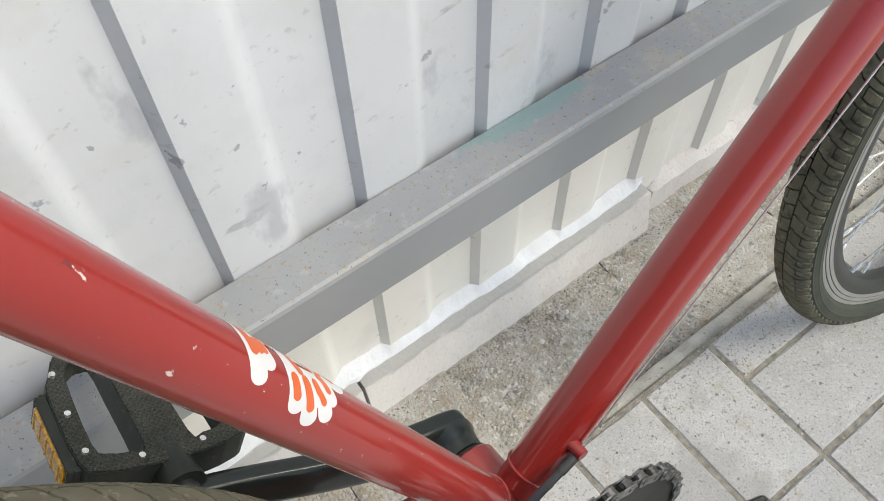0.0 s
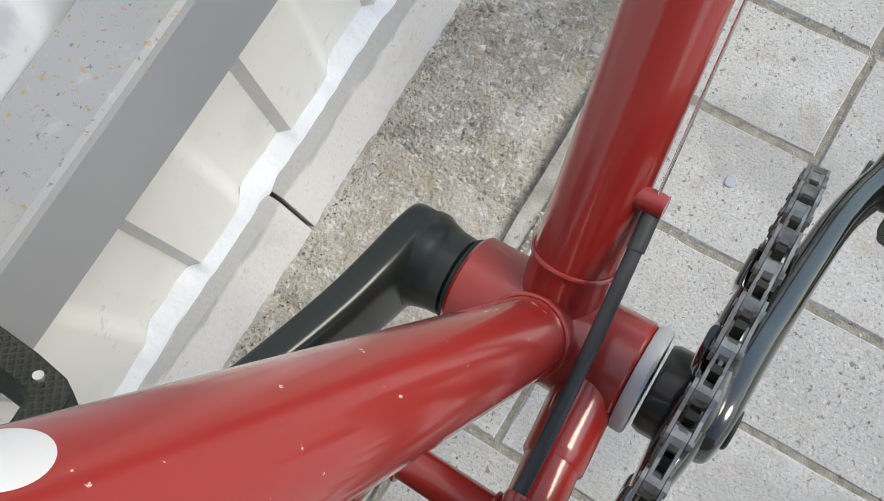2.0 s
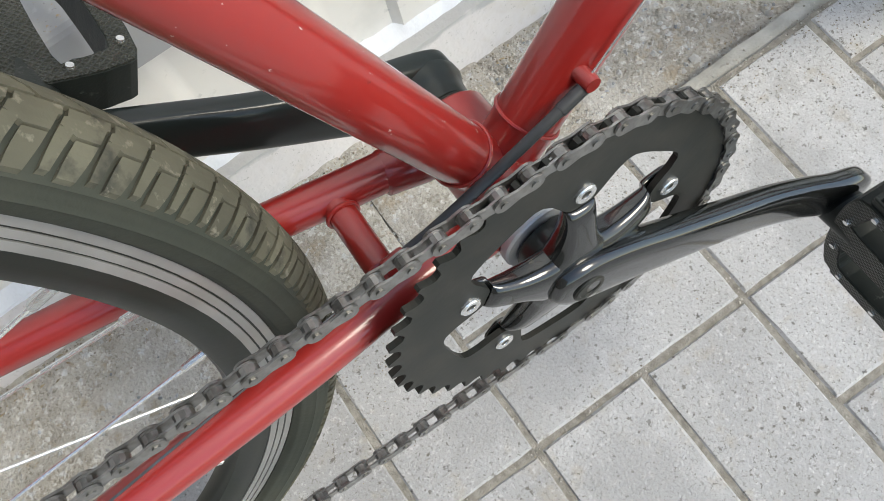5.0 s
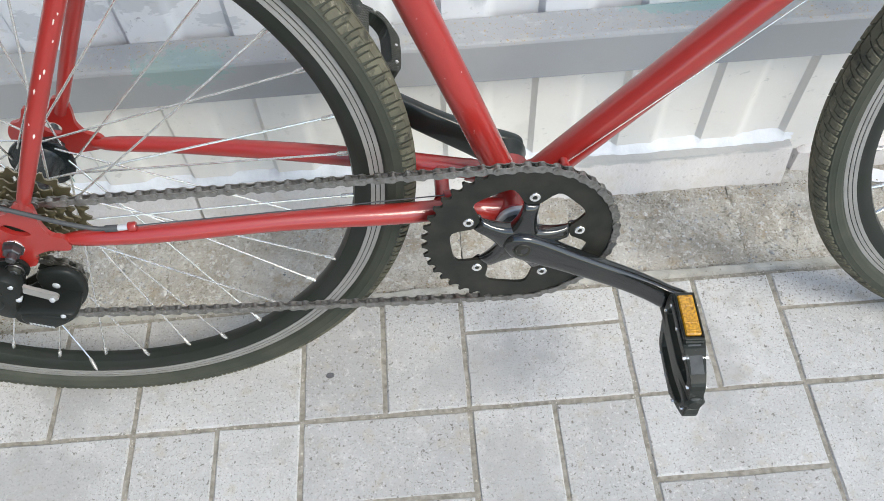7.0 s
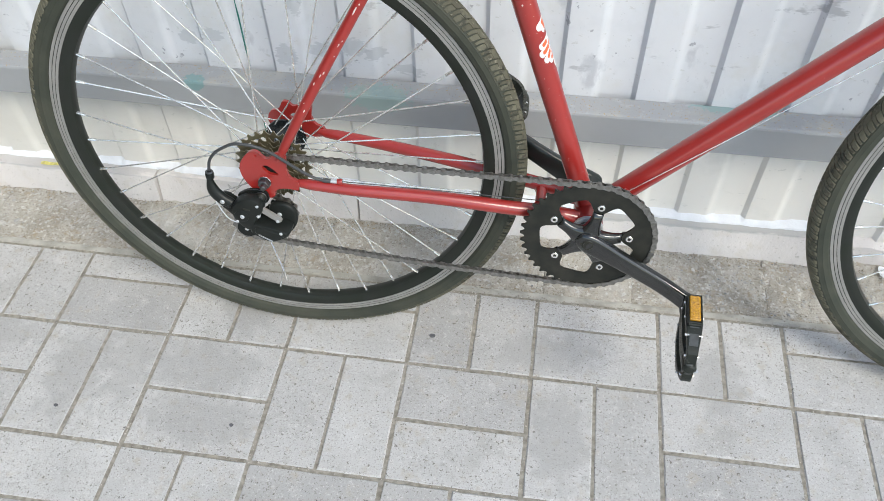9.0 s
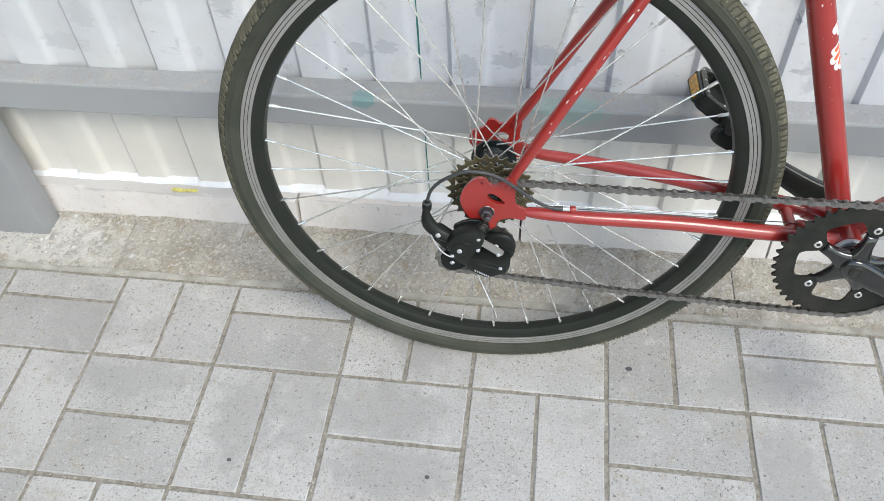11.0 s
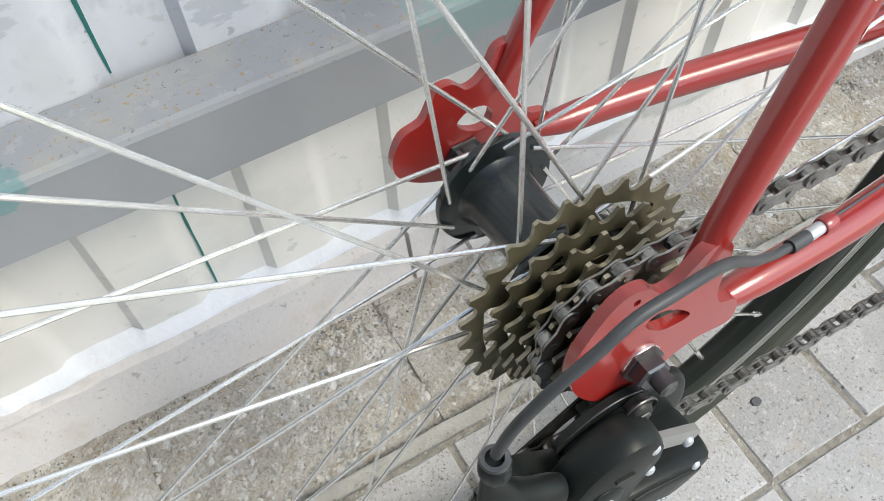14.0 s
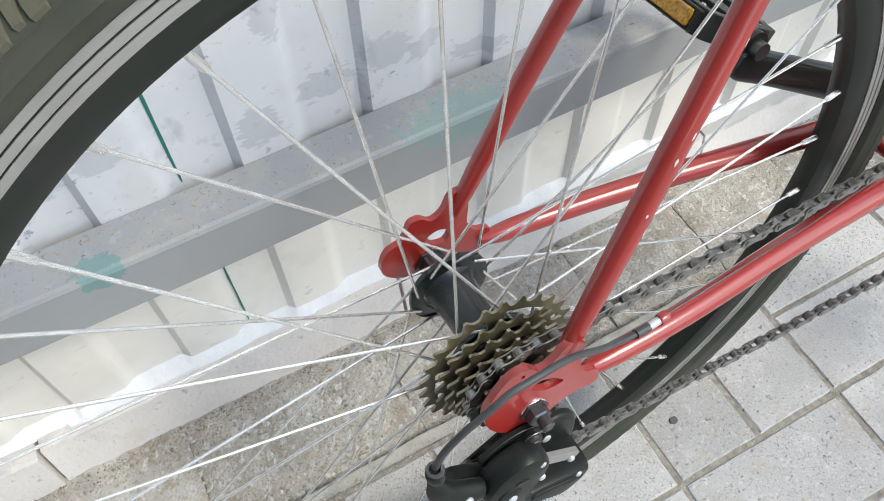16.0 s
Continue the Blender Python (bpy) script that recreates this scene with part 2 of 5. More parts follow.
spots(ROUGH, (0.25, 0.22, 0.175), 150, 0.55, 0.63, 0.6)
spots(ROUGH, (0.66, 0.65, 0.62), 120, 0.56, 0.62, 0.75)
spots(ROUGH, (0.19, 0.17, 0.14), 320, 0.58, 0.64, 0.65)
spots(ROUGH, (0.60, 0.585, 0.56), 9, 0.50, 0.64, 0.5)
spots(ROUGH, (0.36, 0.29, 0.20), 45, 0.57, 0.67, 0.6)
spots(ROUGH, (0.58, 0.59, 0.60), 75, 0.61, 0.65, 0.7)
colour_patch(ROUGH, (-1.22, 0.235, -0.016), (0.13, 0.07, 0.1), (0.66, 0.65, 0.63), 0.75, (45, 45, 45), (1.0, 0.7))
# dark grey of the added wall, so that it bounces little light back
BLOCKER_GREY = mat("sky_blocker_grey", (0.16, 0.155, 0.15), 0.9, dark=(0.11, 0.107, 0.10), scale=5, amount=0.8, fine=120, bump=0.6, lift=0.002)
EDGING = mat("edging_concrete", (0.52, 0.51, 0.47), 0.9, dark=(0.27, 0.26, 0.23), scale=30, amount=0.8, fine=300, bump=0.8, lift=0.0015)
def enamel(name):
    m = mat(name, (0.325, 0.016, 0.012), 0.42, metal=0.0, dark=(0.26, 0.012, 0.009), scale=15, amount=0.5, fine=60, bump=0.012, coat=1.0)
    m.node_tree.nodes["Principled BSDF"].inputs["Coat Roughness"].default_value = 0.13
    return m


RED = enamel("red_enamel")
spots(RED, (0.55, 0.36, 0.34), 70, 0.74, 0.77, 0.8)
RED_WORN = enamel("chipped_red_enamel")
spots(RED_WORN, (0.72, 0.60, 0.56), 210, 0.680, 0.70, 0.9, (1, 1, 0.7))
spots(RED_WORN, (0.12, 0.02, 0.02), 160, 0.70, 0.73, 0.7)
BARE = mat("bare_primer", (0.72, 0.66, 0.62), 0.6, dark=(0.5, 0.42, 0.38), scale=200, amount=0.6, fine=600, bump=0.1)
TREAD = mat("dusty_tread", (0.140, 0.133, 0.096), 0.9, dark=(0.088, 0.084, 0.062), scale=30, amount=0.9, fine=350, bump=0.6, island=0.2)
spots(TREAD, (0.045, 0.045, 0.038), 60, 0.54, 0.66, 0.8)
spots(TREAD, (0.24, 0.22, 0.17), 160, 0.60, 0.68, 0.7)
RUBBER = mat("dusty_rubber", (0.041, 0.046, 0.036), 0.7, dark=(0.074, 0.074, 0.056), scale=22, amount=0.7, fine=350, bump=0.3)
RIM = mat("black_anodised", (0.016, 0.020, 0.015), 0.33, dark=(0.025, 0.025, 0.025), scale=30, amount=0.5, fine=300, bump=0.05)
TRACK = mat("brushed_alloy", (0.40, 0.39, 0.375), 0.40, metal=0.5, dark=(0.28, 0.275, 0.26), scale=40, amount=0.6, fine=300, bump=0.1)
STEEL = mat("zinc_steel", (0.84, 0.84, 0.83), 0.26, metal=0.8, dark=(0.58, 0.57, 0.54), scale=60, amount=0.6, fine=400, bump=0.05)
BLACK = mat("black_satin", (0.016, 0.022, 0.020), 0.30, dark=(0.018, 0.019, 0.018), scale=40, amount=0.6, fine=300, bump=0.04, coat=0.35)
RING = mat("black_steel_ring", (0.020, 0.022, 0.019), 0.42, metal=0.2, dark=(0.05, 0.046, 0.038), scale=50, amount=0.6, fine=300, bump=0.08)
DULL = mat("dull_steel", (0.13, 0.135, 0.145), 0.34, metal=0.8, dark=(0.09, 0.085, 0.08), scale=80, amount=0.8, fine=400, bump=0.1)
FLANK = mat("worn_tooth_steel", (0.33, 0.305, 0.235), 0.30, metal=0.7, dark=(0.20, 0.17, 0.12), scale=160, amount=0.9, fine=500, bump=0.05)
COG = mat("oily_bronze_steel", (0.172, 0.156, 0.095), 0.36, metal=0.6, dark=(0.085, 0.070, 0.045), scale=60, amount=0.8, fine=400, bump=0.1)
CHAIN = mat("oily_chain_steel", (0.35, 0.345, 0.33), 0.32, metal=0.85, dark=(0.09, 0.083, 0.073), scale=120, amount=0.8, fine=500, bump=0.1)
CUP = mat("pale_alloy", (0.55, 0.57, 0.60), 0.45, metal=0.3, dark=(0.40, 0.41, 0.43), scale=60, amount=0.5, fine=300, bump=0.05)
HOUSING = mat("grey_vinyl", (0.045, 0.048, 0.052), 0.5, dark=(0.07, 0.07, 0.07), scale=60, amount=0.5, fine=300, bump=0.05)
PEDAL = mat("black_plastic", (0.016, 0.020, 0.017), 0.42, dark=(0.028, 0.030, 0.026), scale=70, amount=0.7, fine=900, bump=0.5, lift=0.0003)
KNURLED = mat("knurled_plastic", (0.034, 0.036, 0.029), 0.38, dark=(0.066, 0.066, 0.054), scale=70, amount=0.7, fine=900, bump=0.5, lift=0.0003)
knurl(KNURLED, 0.0034, 0.0007)
spots(PEDAL, (0.16, 0.16, 0.15), 110, 0.62, 0.70, 0.7)
spots(KNURLED, (0.06, 0.065, 0.055), 60, 0.60, 0.70, 0.4)
AMBER = mat("amber_plastic", (0.66, 0.34, 0.02), 0.22, dark=(0.26, 0.12, 0.01), scale=420, amount=1.0, fine=900, bump=0.6, coat=0.5, lift=0.0004)
WHITE_FILM = mat("white_film", (0.70, 0.685, 0.69), 0.40, dark=(0.6, 0.58, 0.58), scale=80, amount=0.4, bump=0.02)
ORANGE_FILM = mat("orange_film", (0.70, 0.14, 0.045), 0.35, dark=(0.55, 0.10, 0.03), scale=80, amount=0.5, bump=0.02)
GREEN = mat("dark_green_paint", (0.02, 0.16, 0.14), 0.4, dark=(0.03, 0.22, 0.19), scale=90, bump=0.05)
YELLOW = mat("yellow_tape", (0.80, 0.74, 0.20), 0.4, dark=(0.30, 0.27, 0.12), scale=160, amount=0.7, bump=0.05)
GRIT = mat("grit_stone", (0.53, 0.50, 0.45), 0.9, dark=(0.30, 0.27, 0.22), scale=90, amount=0.8, fine=900, bump=0.3, island=0.35)
DARK_STONE = mat("dark_stone", (0.11, 0.11, 0.12), 0.8, scale=200, fine=700, bump=0.3)
PALE_STONE = mat("pale_blot", (0.42, 0.45, 0.50), 0.8, scale=200, fine=700, bump=0.3)
MOULDED = mat("moulded_black", (0.013, 0.016, 0.015), 0.36, dark=(0.022, 0.022, 0.020), scale=60, amount=0.6, fine=500, bump=0.12)
GREY_PLASTIC = mat("grey_plastic", (0.085, 0.09, 0.09), 0.35, dark=(0.04, 0.04, 0.04), scale=90, amount=0.7, fine=600, bump=0.2)
DIRT = mat("brown_grit", (0.34, 0.29, 0.22), 0.95, dark=(0.17, 0.145, 0.11), scale=90, amount=0.9, fine=900, bump=0.3, island=0.6)
for m in (RIM, RUBBER, TREAD, BLACK, MOULDED, RING, PEDAL, KNURLED):
    m.node_tree.nodes["Principled BSDF"].inputs["Specular IOR Level"].default_value = 0.28
STRAW = mat("dry_straw", (0.42, 0.33, 0.20), 0.85, dark=(0.20, 0.14, 0.08), scale=60, amount=0.9, fine=400, bump=0.1, island=0.5)
MOULDED.node_tree.nodes["Principled BSDF"].inputs["Specular IOR Level"].default_value = 0.2
BLUE_GRIT = mat("blue_grey_stone", (0.42, 0.44, 0.46), 0.85, dark=(0.25, 0.26, 0.28), scale=90, amount=0.8, fine=900, bump=0.3, island=0.5)
MORTAR = mat("pale_mortar", (0.58, 0.57, 0.55), 0.92, dark=(0.44, 0.43, 0.41), scale=60, amount=0.8, fine=500, bump=0.6, island=0.3)
HUB = mat("black_gloss_hub", (0.010, 0.015, 0.017), 0.26, dark=(0.016, 0.018, 0.019), scale=40, amount=0.5, fine=300, bump=0.02, coat=0.1)
GLOSS_BLACK = mat("glossy_black", (0.007, 0.008, 0.008), 0.16, dark=(0.018, 0.018, 0.016), scale=40, amount=0.6, fine=300, bump=0.03, coat=0.9)
spots(GLOSS_BLACK, (0.10, 0.085, 0.06), 75, 0.66, 0.74, 0.7)

# ---- building helpers ----
def finish(name, bm, material, parent=None, label="", smooth=False, data=None):
    if data is None:
        data = bpy.data.meshes.new(name)
        bmesh.ops.recalc_face_normals(bm, faces=bm.faces[:])
        bm.to_mesh(data)
        bm.free()
        data.materials.append(material)
        if smooth:
            data.shade_smooth()
            data.set_sharp_from_angle(angle=radians(35))
    ob = new(name, data)
    if parent:
        ob.parent = parent
    if label:
        ob["label"] = label
    return ob


def part(name, bm, material, parent, label="", smooth=True):
    """One mesh object under a thing or a part."""
    return finish(name, bm, material, parent, label, smooth)


def again(ob, parent=None, m=None):
    """Another object on the same mesh."""
    o = new(ob.name.split(".")[0], ob.data)
    o.parent = parent or ob.parent
    if m is not None:
        o.matrix_basis = m
    return o


def box(bm, x0, x1, y0, y1, z0, z1, bevel=0.0, seg=1):
    r = bmesh.ops.create_cube(bm, size=1)
    bmesh.ops.transform(bm, matrix=Matrix.Translation(((x0 + x1) / 2, (y0 + y1) / 2, (z0 + z1) / 2)) @ Matrix.Diagonal((x1 - x0, y1 - y0, z1 - z0, 1)), verts=r["verts"])
    if bevel:
        es = list({e for v in r["verts"] for e in v.link_edges})
        bmesh.ops.bevel(bm, geom=es, offset=bevel, segments=seg, affect="EDGES", profile=0.5)
    return bm


def tube(bm, pts, radii, n=16, caps=True, flat=1.0, side=(0, 1, 0)):
    """A round (or flattened) bar swept along points, with a radius at each."""
    pts = [Vector(p) for p in pts]
    if not hasattr(radii, "__len__"):
        radii = [radii] * len(pts)
    rings = []
    u = None
    for i, p in enumerate(pts):
        d = (pts[min(i + 1, len(pts) - 1)] - pts[max(i - 1, 0)]).normalized()
        if u is None:
            u = Vector(side) - d * d.dot(Vector(side))
            if u.length < 1e-3:
                u = d.orthogonal()
        u = (u - d * d.dot(u)).normalized()
        w = d.cross(u)
        rings.append([bm.verts.new(p + (u * math.cos(a) * flat + w * math.sin(a)) * radii[i]) for a in (2 * math.pi * k / n for k in range(n))])
    for a, b in zip(rings, rings[1:]):
        for k in range(n):
            bm.faces.new((a[k], a[(k + 1) % n], b[(k + 1) % n], b[k]))
    if caps:
        bm.faces.new(rings[0][::-1])
        bm.faces.new(rings[-1])
    return bm


def lathe(bm, profile, n=64, axis="y", centre=(0, 0, 0), closed=True):
    """Turn a profile of (radius, along) round an axis along y."""
    c = Vector(centre)
    rings = []
    for k in range(n):
        a = 2 * math.pi * k / n
        rings.append([bm.verts.new(c + Vector((r * math.cos(a), s, r * math.sin(a)))) for r, s in profile])
    m = len(profile)
    for k in range(n):
        A, B = rings[k], rings[(k + 1) % n]
        for i in range(m if closed else m - 1):
            j = (i + 1) % m
            bm.faces.new((A[i], A[j], B[j], B[i]))
    return bm


def plate(bm, outline, y0, y1, holes=(), bevel=0.0):
    """A plate in the x-z plane between y0 and y1, cut to an outline with holes."""
    es = []
    def loop(pts):
        vs = [bm.verts.new((x, y0, z)) for x, z in pts]
        return [bm.edges.new((vs[i], vs[(i + 1) % len(vs)])) for i in range(len(vs))]
    for pts in (outline, *holes):
        es += loop(pts)
    r = bmesh.ops.triangle_fill(bm, use_beauty=True, use_dissolve=False, edges=es)
    fs = [g for g in r["geom"] if isinstance(g, bmesh.types.BMFace)]
    r = bmesh.ops.extrude_face_region(bm, geom=fs)
    bmesh.ops.translate(bm, vec=(0, y1 - y0, 0), verts=[g for g in r["geom"] if isinstance(g, bmesh.types.BMVert)])
    return bm


def circle(x, z, r, n=16, r2=None, turn=0.0):
    r2 = r2 or r
    c, s = math.cos(turn), math.sin(turn)
    return [(x + r * math.cos(a) * c - r2 * math.sin(a) * s, z + r * math.cos(a) * s + r2 * math.sin(a) * c) for a in (2 * math.pi * k / n for k in range(n))]


def curve_points(pts, n=8):
    """Catmull-Rom through the points."""
    pts = [Vector(p) for p in pts]
    q = [pts[0] * 2 - pts[1]] + pts + [pts[-1] * 2 - pts[-2]]
    out = []
    for i in range(1, len(q) - 2):
        for k in range(n):
            t = k / n
            out.append(0.5 * ((2 * q[i]) + (q[i + 1] - q[i - 1]) * t + (2 * q[i - 1] - 5 * q[i] + 4 * q[i + 1] - q[i + 2]) * t * t + (3 * q[i] - q[i - 1] - 3 * q[i + 1] + q[i + 2]) * t ** 3))
    return out + [pts[-1]]


# ---- large structure ----
PITCH, DARK, LIT = 0.1175, -0.002, 0.056      # ribs of the sheet fence
FENCE_Y, RIB, HALF, SOFT = 0.345, 0.008, 0.0034, 0.0085


def fence():
    """Ribbed sheet: flats that stand forward and back in turn, joined by slopes; the sheet is a little wavy."""
    bm = bmesh.new()
    prof = []
    for k in range(-19, 20):
        x = DARK + k * PITCH
        prof += [(x - HALF, FENCE_Y + RIB), (x + HALF, FENCE_Y), (x + LIT - DARK - SOFT, FENCE_Y), (x + LIT - DARK - SOFT * 0.5, FENCE_Y + RIB * 0.14), (x + LIT - DARK, FENCE_Y + RIB * 0.5), (x + LIT - DARK + SOFT * 0.5, FENCE_Y + RIB * 0.86), (x + LIT - DARK + SOFT, FENCE_Y + RIB)]
    zs = [0.02, 0.06, 0.11, 0.17, 0.24, 0.32, 0.45, 0.6, 0.8, 1.0, 1.5, 2.0]
    grid = [[bm.verts.new((x + 0.0012 * noise.noise((x * 5, z * 4, 1)), y + 0.0016 * noise.noise((x * 7, z * 6, 5)), z)) for x, y in prof] for z in zs]
    for a, b in zip(grid, grid[1:]):
        for i in range(len(prof) - 1):
            bm.faces.new((a[i], a[i + 1], b[i + 1], b[i]))
    r = bmesh.ops.extrude_face_region(bm, geom=bm.faces[:])
    bmesh.ops.translate(bm, vec=(0, 0.0012, 0), verts=[g for g in r["geom"] if isinstance(g, bmesh.types.BMVert)])
    return tagged(finish("fence", bm, FENCE, smooth=True), "white-painted ribbed sheet-metal fence with grey scuffs", "fence", kind="structure")


def wall_y(x):
    """How far out the sheet stands at x."""
    u = (x - DARK) % PITCH
    w = LIT - DARK
    if HALF <= u <= w - SOFT:
        return FENCE_Y
    if u < HALF:
        return FENCE_Y + RIB * (HALF - u) / (2 * HALF)
    if u > PITCH - HALF:
        return FENCE_Y + RIB * (1 - (u - PITCH + HALF) / (2 * HALF))
    return FENCE_Y + RIB * min(1, (u - w + SOFT) / (2 * SOFT))


fence()
bm = bmesh.new()
ring = []
for i in range(64):
    x = -2.3 + 4.5 * i / 63
    j = lambda s: 0.0012 * noise.noise((x * 3, s, 2))
    pr = [(0.300, 0.247), (0.3035, 0.243), (0.344, 0.243), (0.344, 0.303), (0.3045, 0.303), (0.3015, 0.3015), (0.300, 0.2985)]
    ring.append([bm.verts.new((x, y + j(y * 40), z + j(z * 30 + 9))) for y, z in pr])
for A, B in zip(ring, ring[1:]):
    for k in range(7):
        bm.faces.new((A[k], A[(k + 1) % 7], B[(k + 1) % 7], B[k]))
bm.faces.new(ring[0])
bm.faces.new(ring[-1][::-1])
beam = tagged(finish("fence_beam", bm, BEAM), "grey-painted rectangular steel beam with rust specks and green smears", "beam", kind="structure")
bm = box(bmesh.new(), -1.36, -1.222, 0.250, 0.2995, -0.05, 1.9, 0.004, 2)
post = tagged(finish("fence_post", bm, BEAM, smooth=True), "grey-painted square steel fence post", "post", kind="structure")

# added wall, out of view: holds sky light off the left end
bm = box(bmesh.new(), -1.80, -1.64, -3.6, 0.29, -0.06, 3.2, 0.01, 2)
tagged(finish("sky_blocker_wall", bm, BLOCKER_GREY), "added dark grey wall, out of view, that blocks sky light", "wall", kind="structure")

bm = box(bmesh.new(), -80, 80, -80, 80, -0.30, -0.065)
tagged(finish("ground", bm, SAND), "grey-brown sandy bedding ground under the paving", "ground", kind="structure")


def slab(name, x0, x1, y0, y1, z0, z1, material, step=0.008, rough=0.003, worn=0.006, seed=0.0, scale=30.0, batter=0.0):
    """A cast block whose top and front are uneven, with worn edges."""
    bm = bmesh.new()
    nx, ny = max(2, int((x1 - x0) / step)), max(2, int((y1 - y0) / step))
    top = []
    for i in range(nx + 1):
        row = []
        for j in range(ny + 1):
            x, y = x0 + (x1 - x0) * i / nx, y0 + (y1 - y0) * j / ny
            e = min(x - x0, x1 - x, y - y0, y1 - y)
            n1, n2 = noise.noise((x * scale, y * scale, seed)), noise.noise((x * scale * 3.3, y * scale * 3.3, seed + 4))
            z = z1 + rough * (n1 + 0.5 * n2)
            if e < 1e-6:
                z -= worn * (0.6 + 0.7 * abs(noise.noise((x * 35, y * 35, seed + 8))))
                wob = 0.0018 * noise.noise((x * 28, y * 28, seed + 3))
                x, y = x + (wob if i in (0, nx) else 0), y + (wob if j in (0, ny) else 0)
            elif e < step * 1.2:
                z -= worn * 0.15
            row.append(bm.verts.new((x, y, z)))
        top.append(row)
    for i in range(nx):
        for j in range(ny):
            bm.faces.new((top[i][j], top[i + 1][j], top[i + 1][j + 1], top[i][j + 1]))
    rim = [top[i][0] for i in range(nx + 1)] + [top[nx][j] for j in range(1, ny + 1)] + [top[i][ny] for i in range(nx - 1, -1, -1)] + [top[0][j] for j in range(ny - 1, 0, -1)]
    low = [bm.verts.new((v.co.x, v.co.y - (batter if v.co.y < y0 + 0.003 else 0), z0)) for v in rim]
    for k in range(len(rim)):
        bm.faces.new((rim[k], low[k], low[(k + 1) % len(rim)], rim[(k + 1) % len(rim)]))
    bm.faces.new(low)
    return finish(name, bm, material, smooth=True)


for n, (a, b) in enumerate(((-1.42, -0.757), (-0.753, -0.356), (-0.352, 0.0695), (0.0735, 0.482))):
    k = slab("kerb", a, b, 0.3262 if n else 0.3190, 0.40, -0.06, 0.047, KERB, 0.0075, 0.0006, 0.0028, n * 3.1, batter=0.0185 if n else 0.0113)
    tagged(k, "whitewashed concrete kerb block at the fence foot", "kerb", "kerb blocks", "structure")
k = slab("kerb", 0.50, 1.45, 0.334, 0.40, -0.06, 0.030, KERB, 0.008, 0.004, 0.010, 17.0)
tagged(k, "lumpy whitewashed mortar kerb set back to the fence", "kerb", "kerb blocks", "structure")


def filler():
    """A lumpy bead of white filler where the sheet meets the kerb."""
    bm = bmesh.new()
    rings = []
    for i in range(560):
        x = -1.40 + 1.885 * i / 559
        y = wall_y(x)
        w = (0.0070 if x < -0.72 else 0.0112 if x < -0.452 else 0.0092) + 0.0022 * noise.noise((x * 9, 3, 1)) + 0.0011 * noise.noise((x * 75, 8, 1))
        h = 0.0100 + 0.0035 * noise.noise((x * 21, 1, 7)) + 0.002 * noise.noise((x * 70, 1, 3))
        w, h = max(w, 0.002), max(h, 0.003)
        f = FENCE_Y - 0.15 * (FENCE_Y - y) - w * min(1.0, (0.487 - x) / 0.02)
        rings.append([bm.verts.new(p) for p in ((x, f, 0.044), (x, f + 0.0018, 0.047 + h * 0.22), (x, (f + y) / 2, 0.047 + h * 0.55), (x, y + 0.0, 0.047 + h), (x, y + 0.004, 0.044))])
    for A, B in zip(rings, rings[1:]):
        for k in range(5):
            bm.faces.new((A[k], A[(k + 1) % 5], B[(k + 1) % 5], B[k]))
    bm.faces.new(rings[0])
    bm.faces.new(rings[-1][::-1])
    return tagged(finish("filler_trim", bm, FILLER, smooth=True), "lumpy white filler bead along the fence foot", "trim", kind="structure")


filler()
bm = box(bmesh.new(), -2.3, 2.2, 0.173, 0.42, -0.08, -0.0205)
strip = tagged(finish("strip", bm, SAND), "weathered rough concrete strip before the fence", "pavement", kind="structure")
rng = random.Random(11)
cuts = [-2.3, -1.95, -1.62, -1.31, -1.07, -0.86, -0.63, -0.40, -0.15, 0.01, 0.165, 0.40, 0.62, 0.83, 1.1, 1.4, 1.8, 2.2]
for n, (a, b) in enumerate(zip(cuts, cuts[1:])):
    o = slab("slab", a + 0.0004, b - 0.0004, 0.177, 0.345, -0.06, -0.0165 + rng.uniform(-0.002, 0.002), ROUGH, 0.0055, 0.0036, 0.0024, n * 1.7, 46.0)
    o.parent = strip
edge = slab("edging", -2.3, 2.2, 0.1595, 0.1755, -0.06, -0.004, EDGING, 0.006, 0.0016, 0.003, 5.0, 20.0)
tagged(edge, "weathered narrow concrete edging strip", "edging", kind="structure")

M = 0.205
bm = box(bmesh.new(), -6, 6, -5, 0.1595, -0.06, -0.0018)
pavement = tagged(finish("pavement", bm, SAND), "light grey concrete block paving with sandy joints", "pavement", kind="structure")


def bench(bm, w, d, seed):
    """A paver: flat top, worn chamfer, slightly ragged outline."""
    r = random.Random(seed)
    n = 6
    def side(k, inset, z):
        pts = []
        for a, b in (((-1, -1), (1, -1)), ((1, -1), (1, 1)), ((1, 1), (-1, 1)), ((-1, 1), (-1, -1))):
            for i in range(n):
                t = i / n
                x, y = (a[0] + (b[0] - a[0]) * t) * (w / 2 - inset), (a[1] + (b[1] - a[1]) * t) * (d / 2 - inset)
                pts.append(bm.verts.new((x + r.uniform(-k, k), y + r.uniform(-k, k), z)))
        return pts
    low, mid, top = side(0.0003, 0.0, -0.03), side(0.0006, 0.0, -0.0024), side(0.0007, 0.0020, 0.0)
    m = len(low)
    for A, B in ((low, mid), (mid, top)):
        for k in range(m):
            bm.faces.new((A[k], A[(k + 1) % m], B[(k + 1) % m], B[k]))
    bm.faces.new(top)
    return bm


def paver_mesh(w, d, seed):
    bm = bench(bmesh.new(), w, d, seed)
    me = bpy.data.meshes.new("paver")
    bm.to_mesh(me)
    bm.free()
    me.materials.append(PAVER)
    return me


G = 0.0048
CUTY = 0.1575
LONG = [paver_mesh(M - G, M / 2 - G, 10 + i) for i in range(4)]
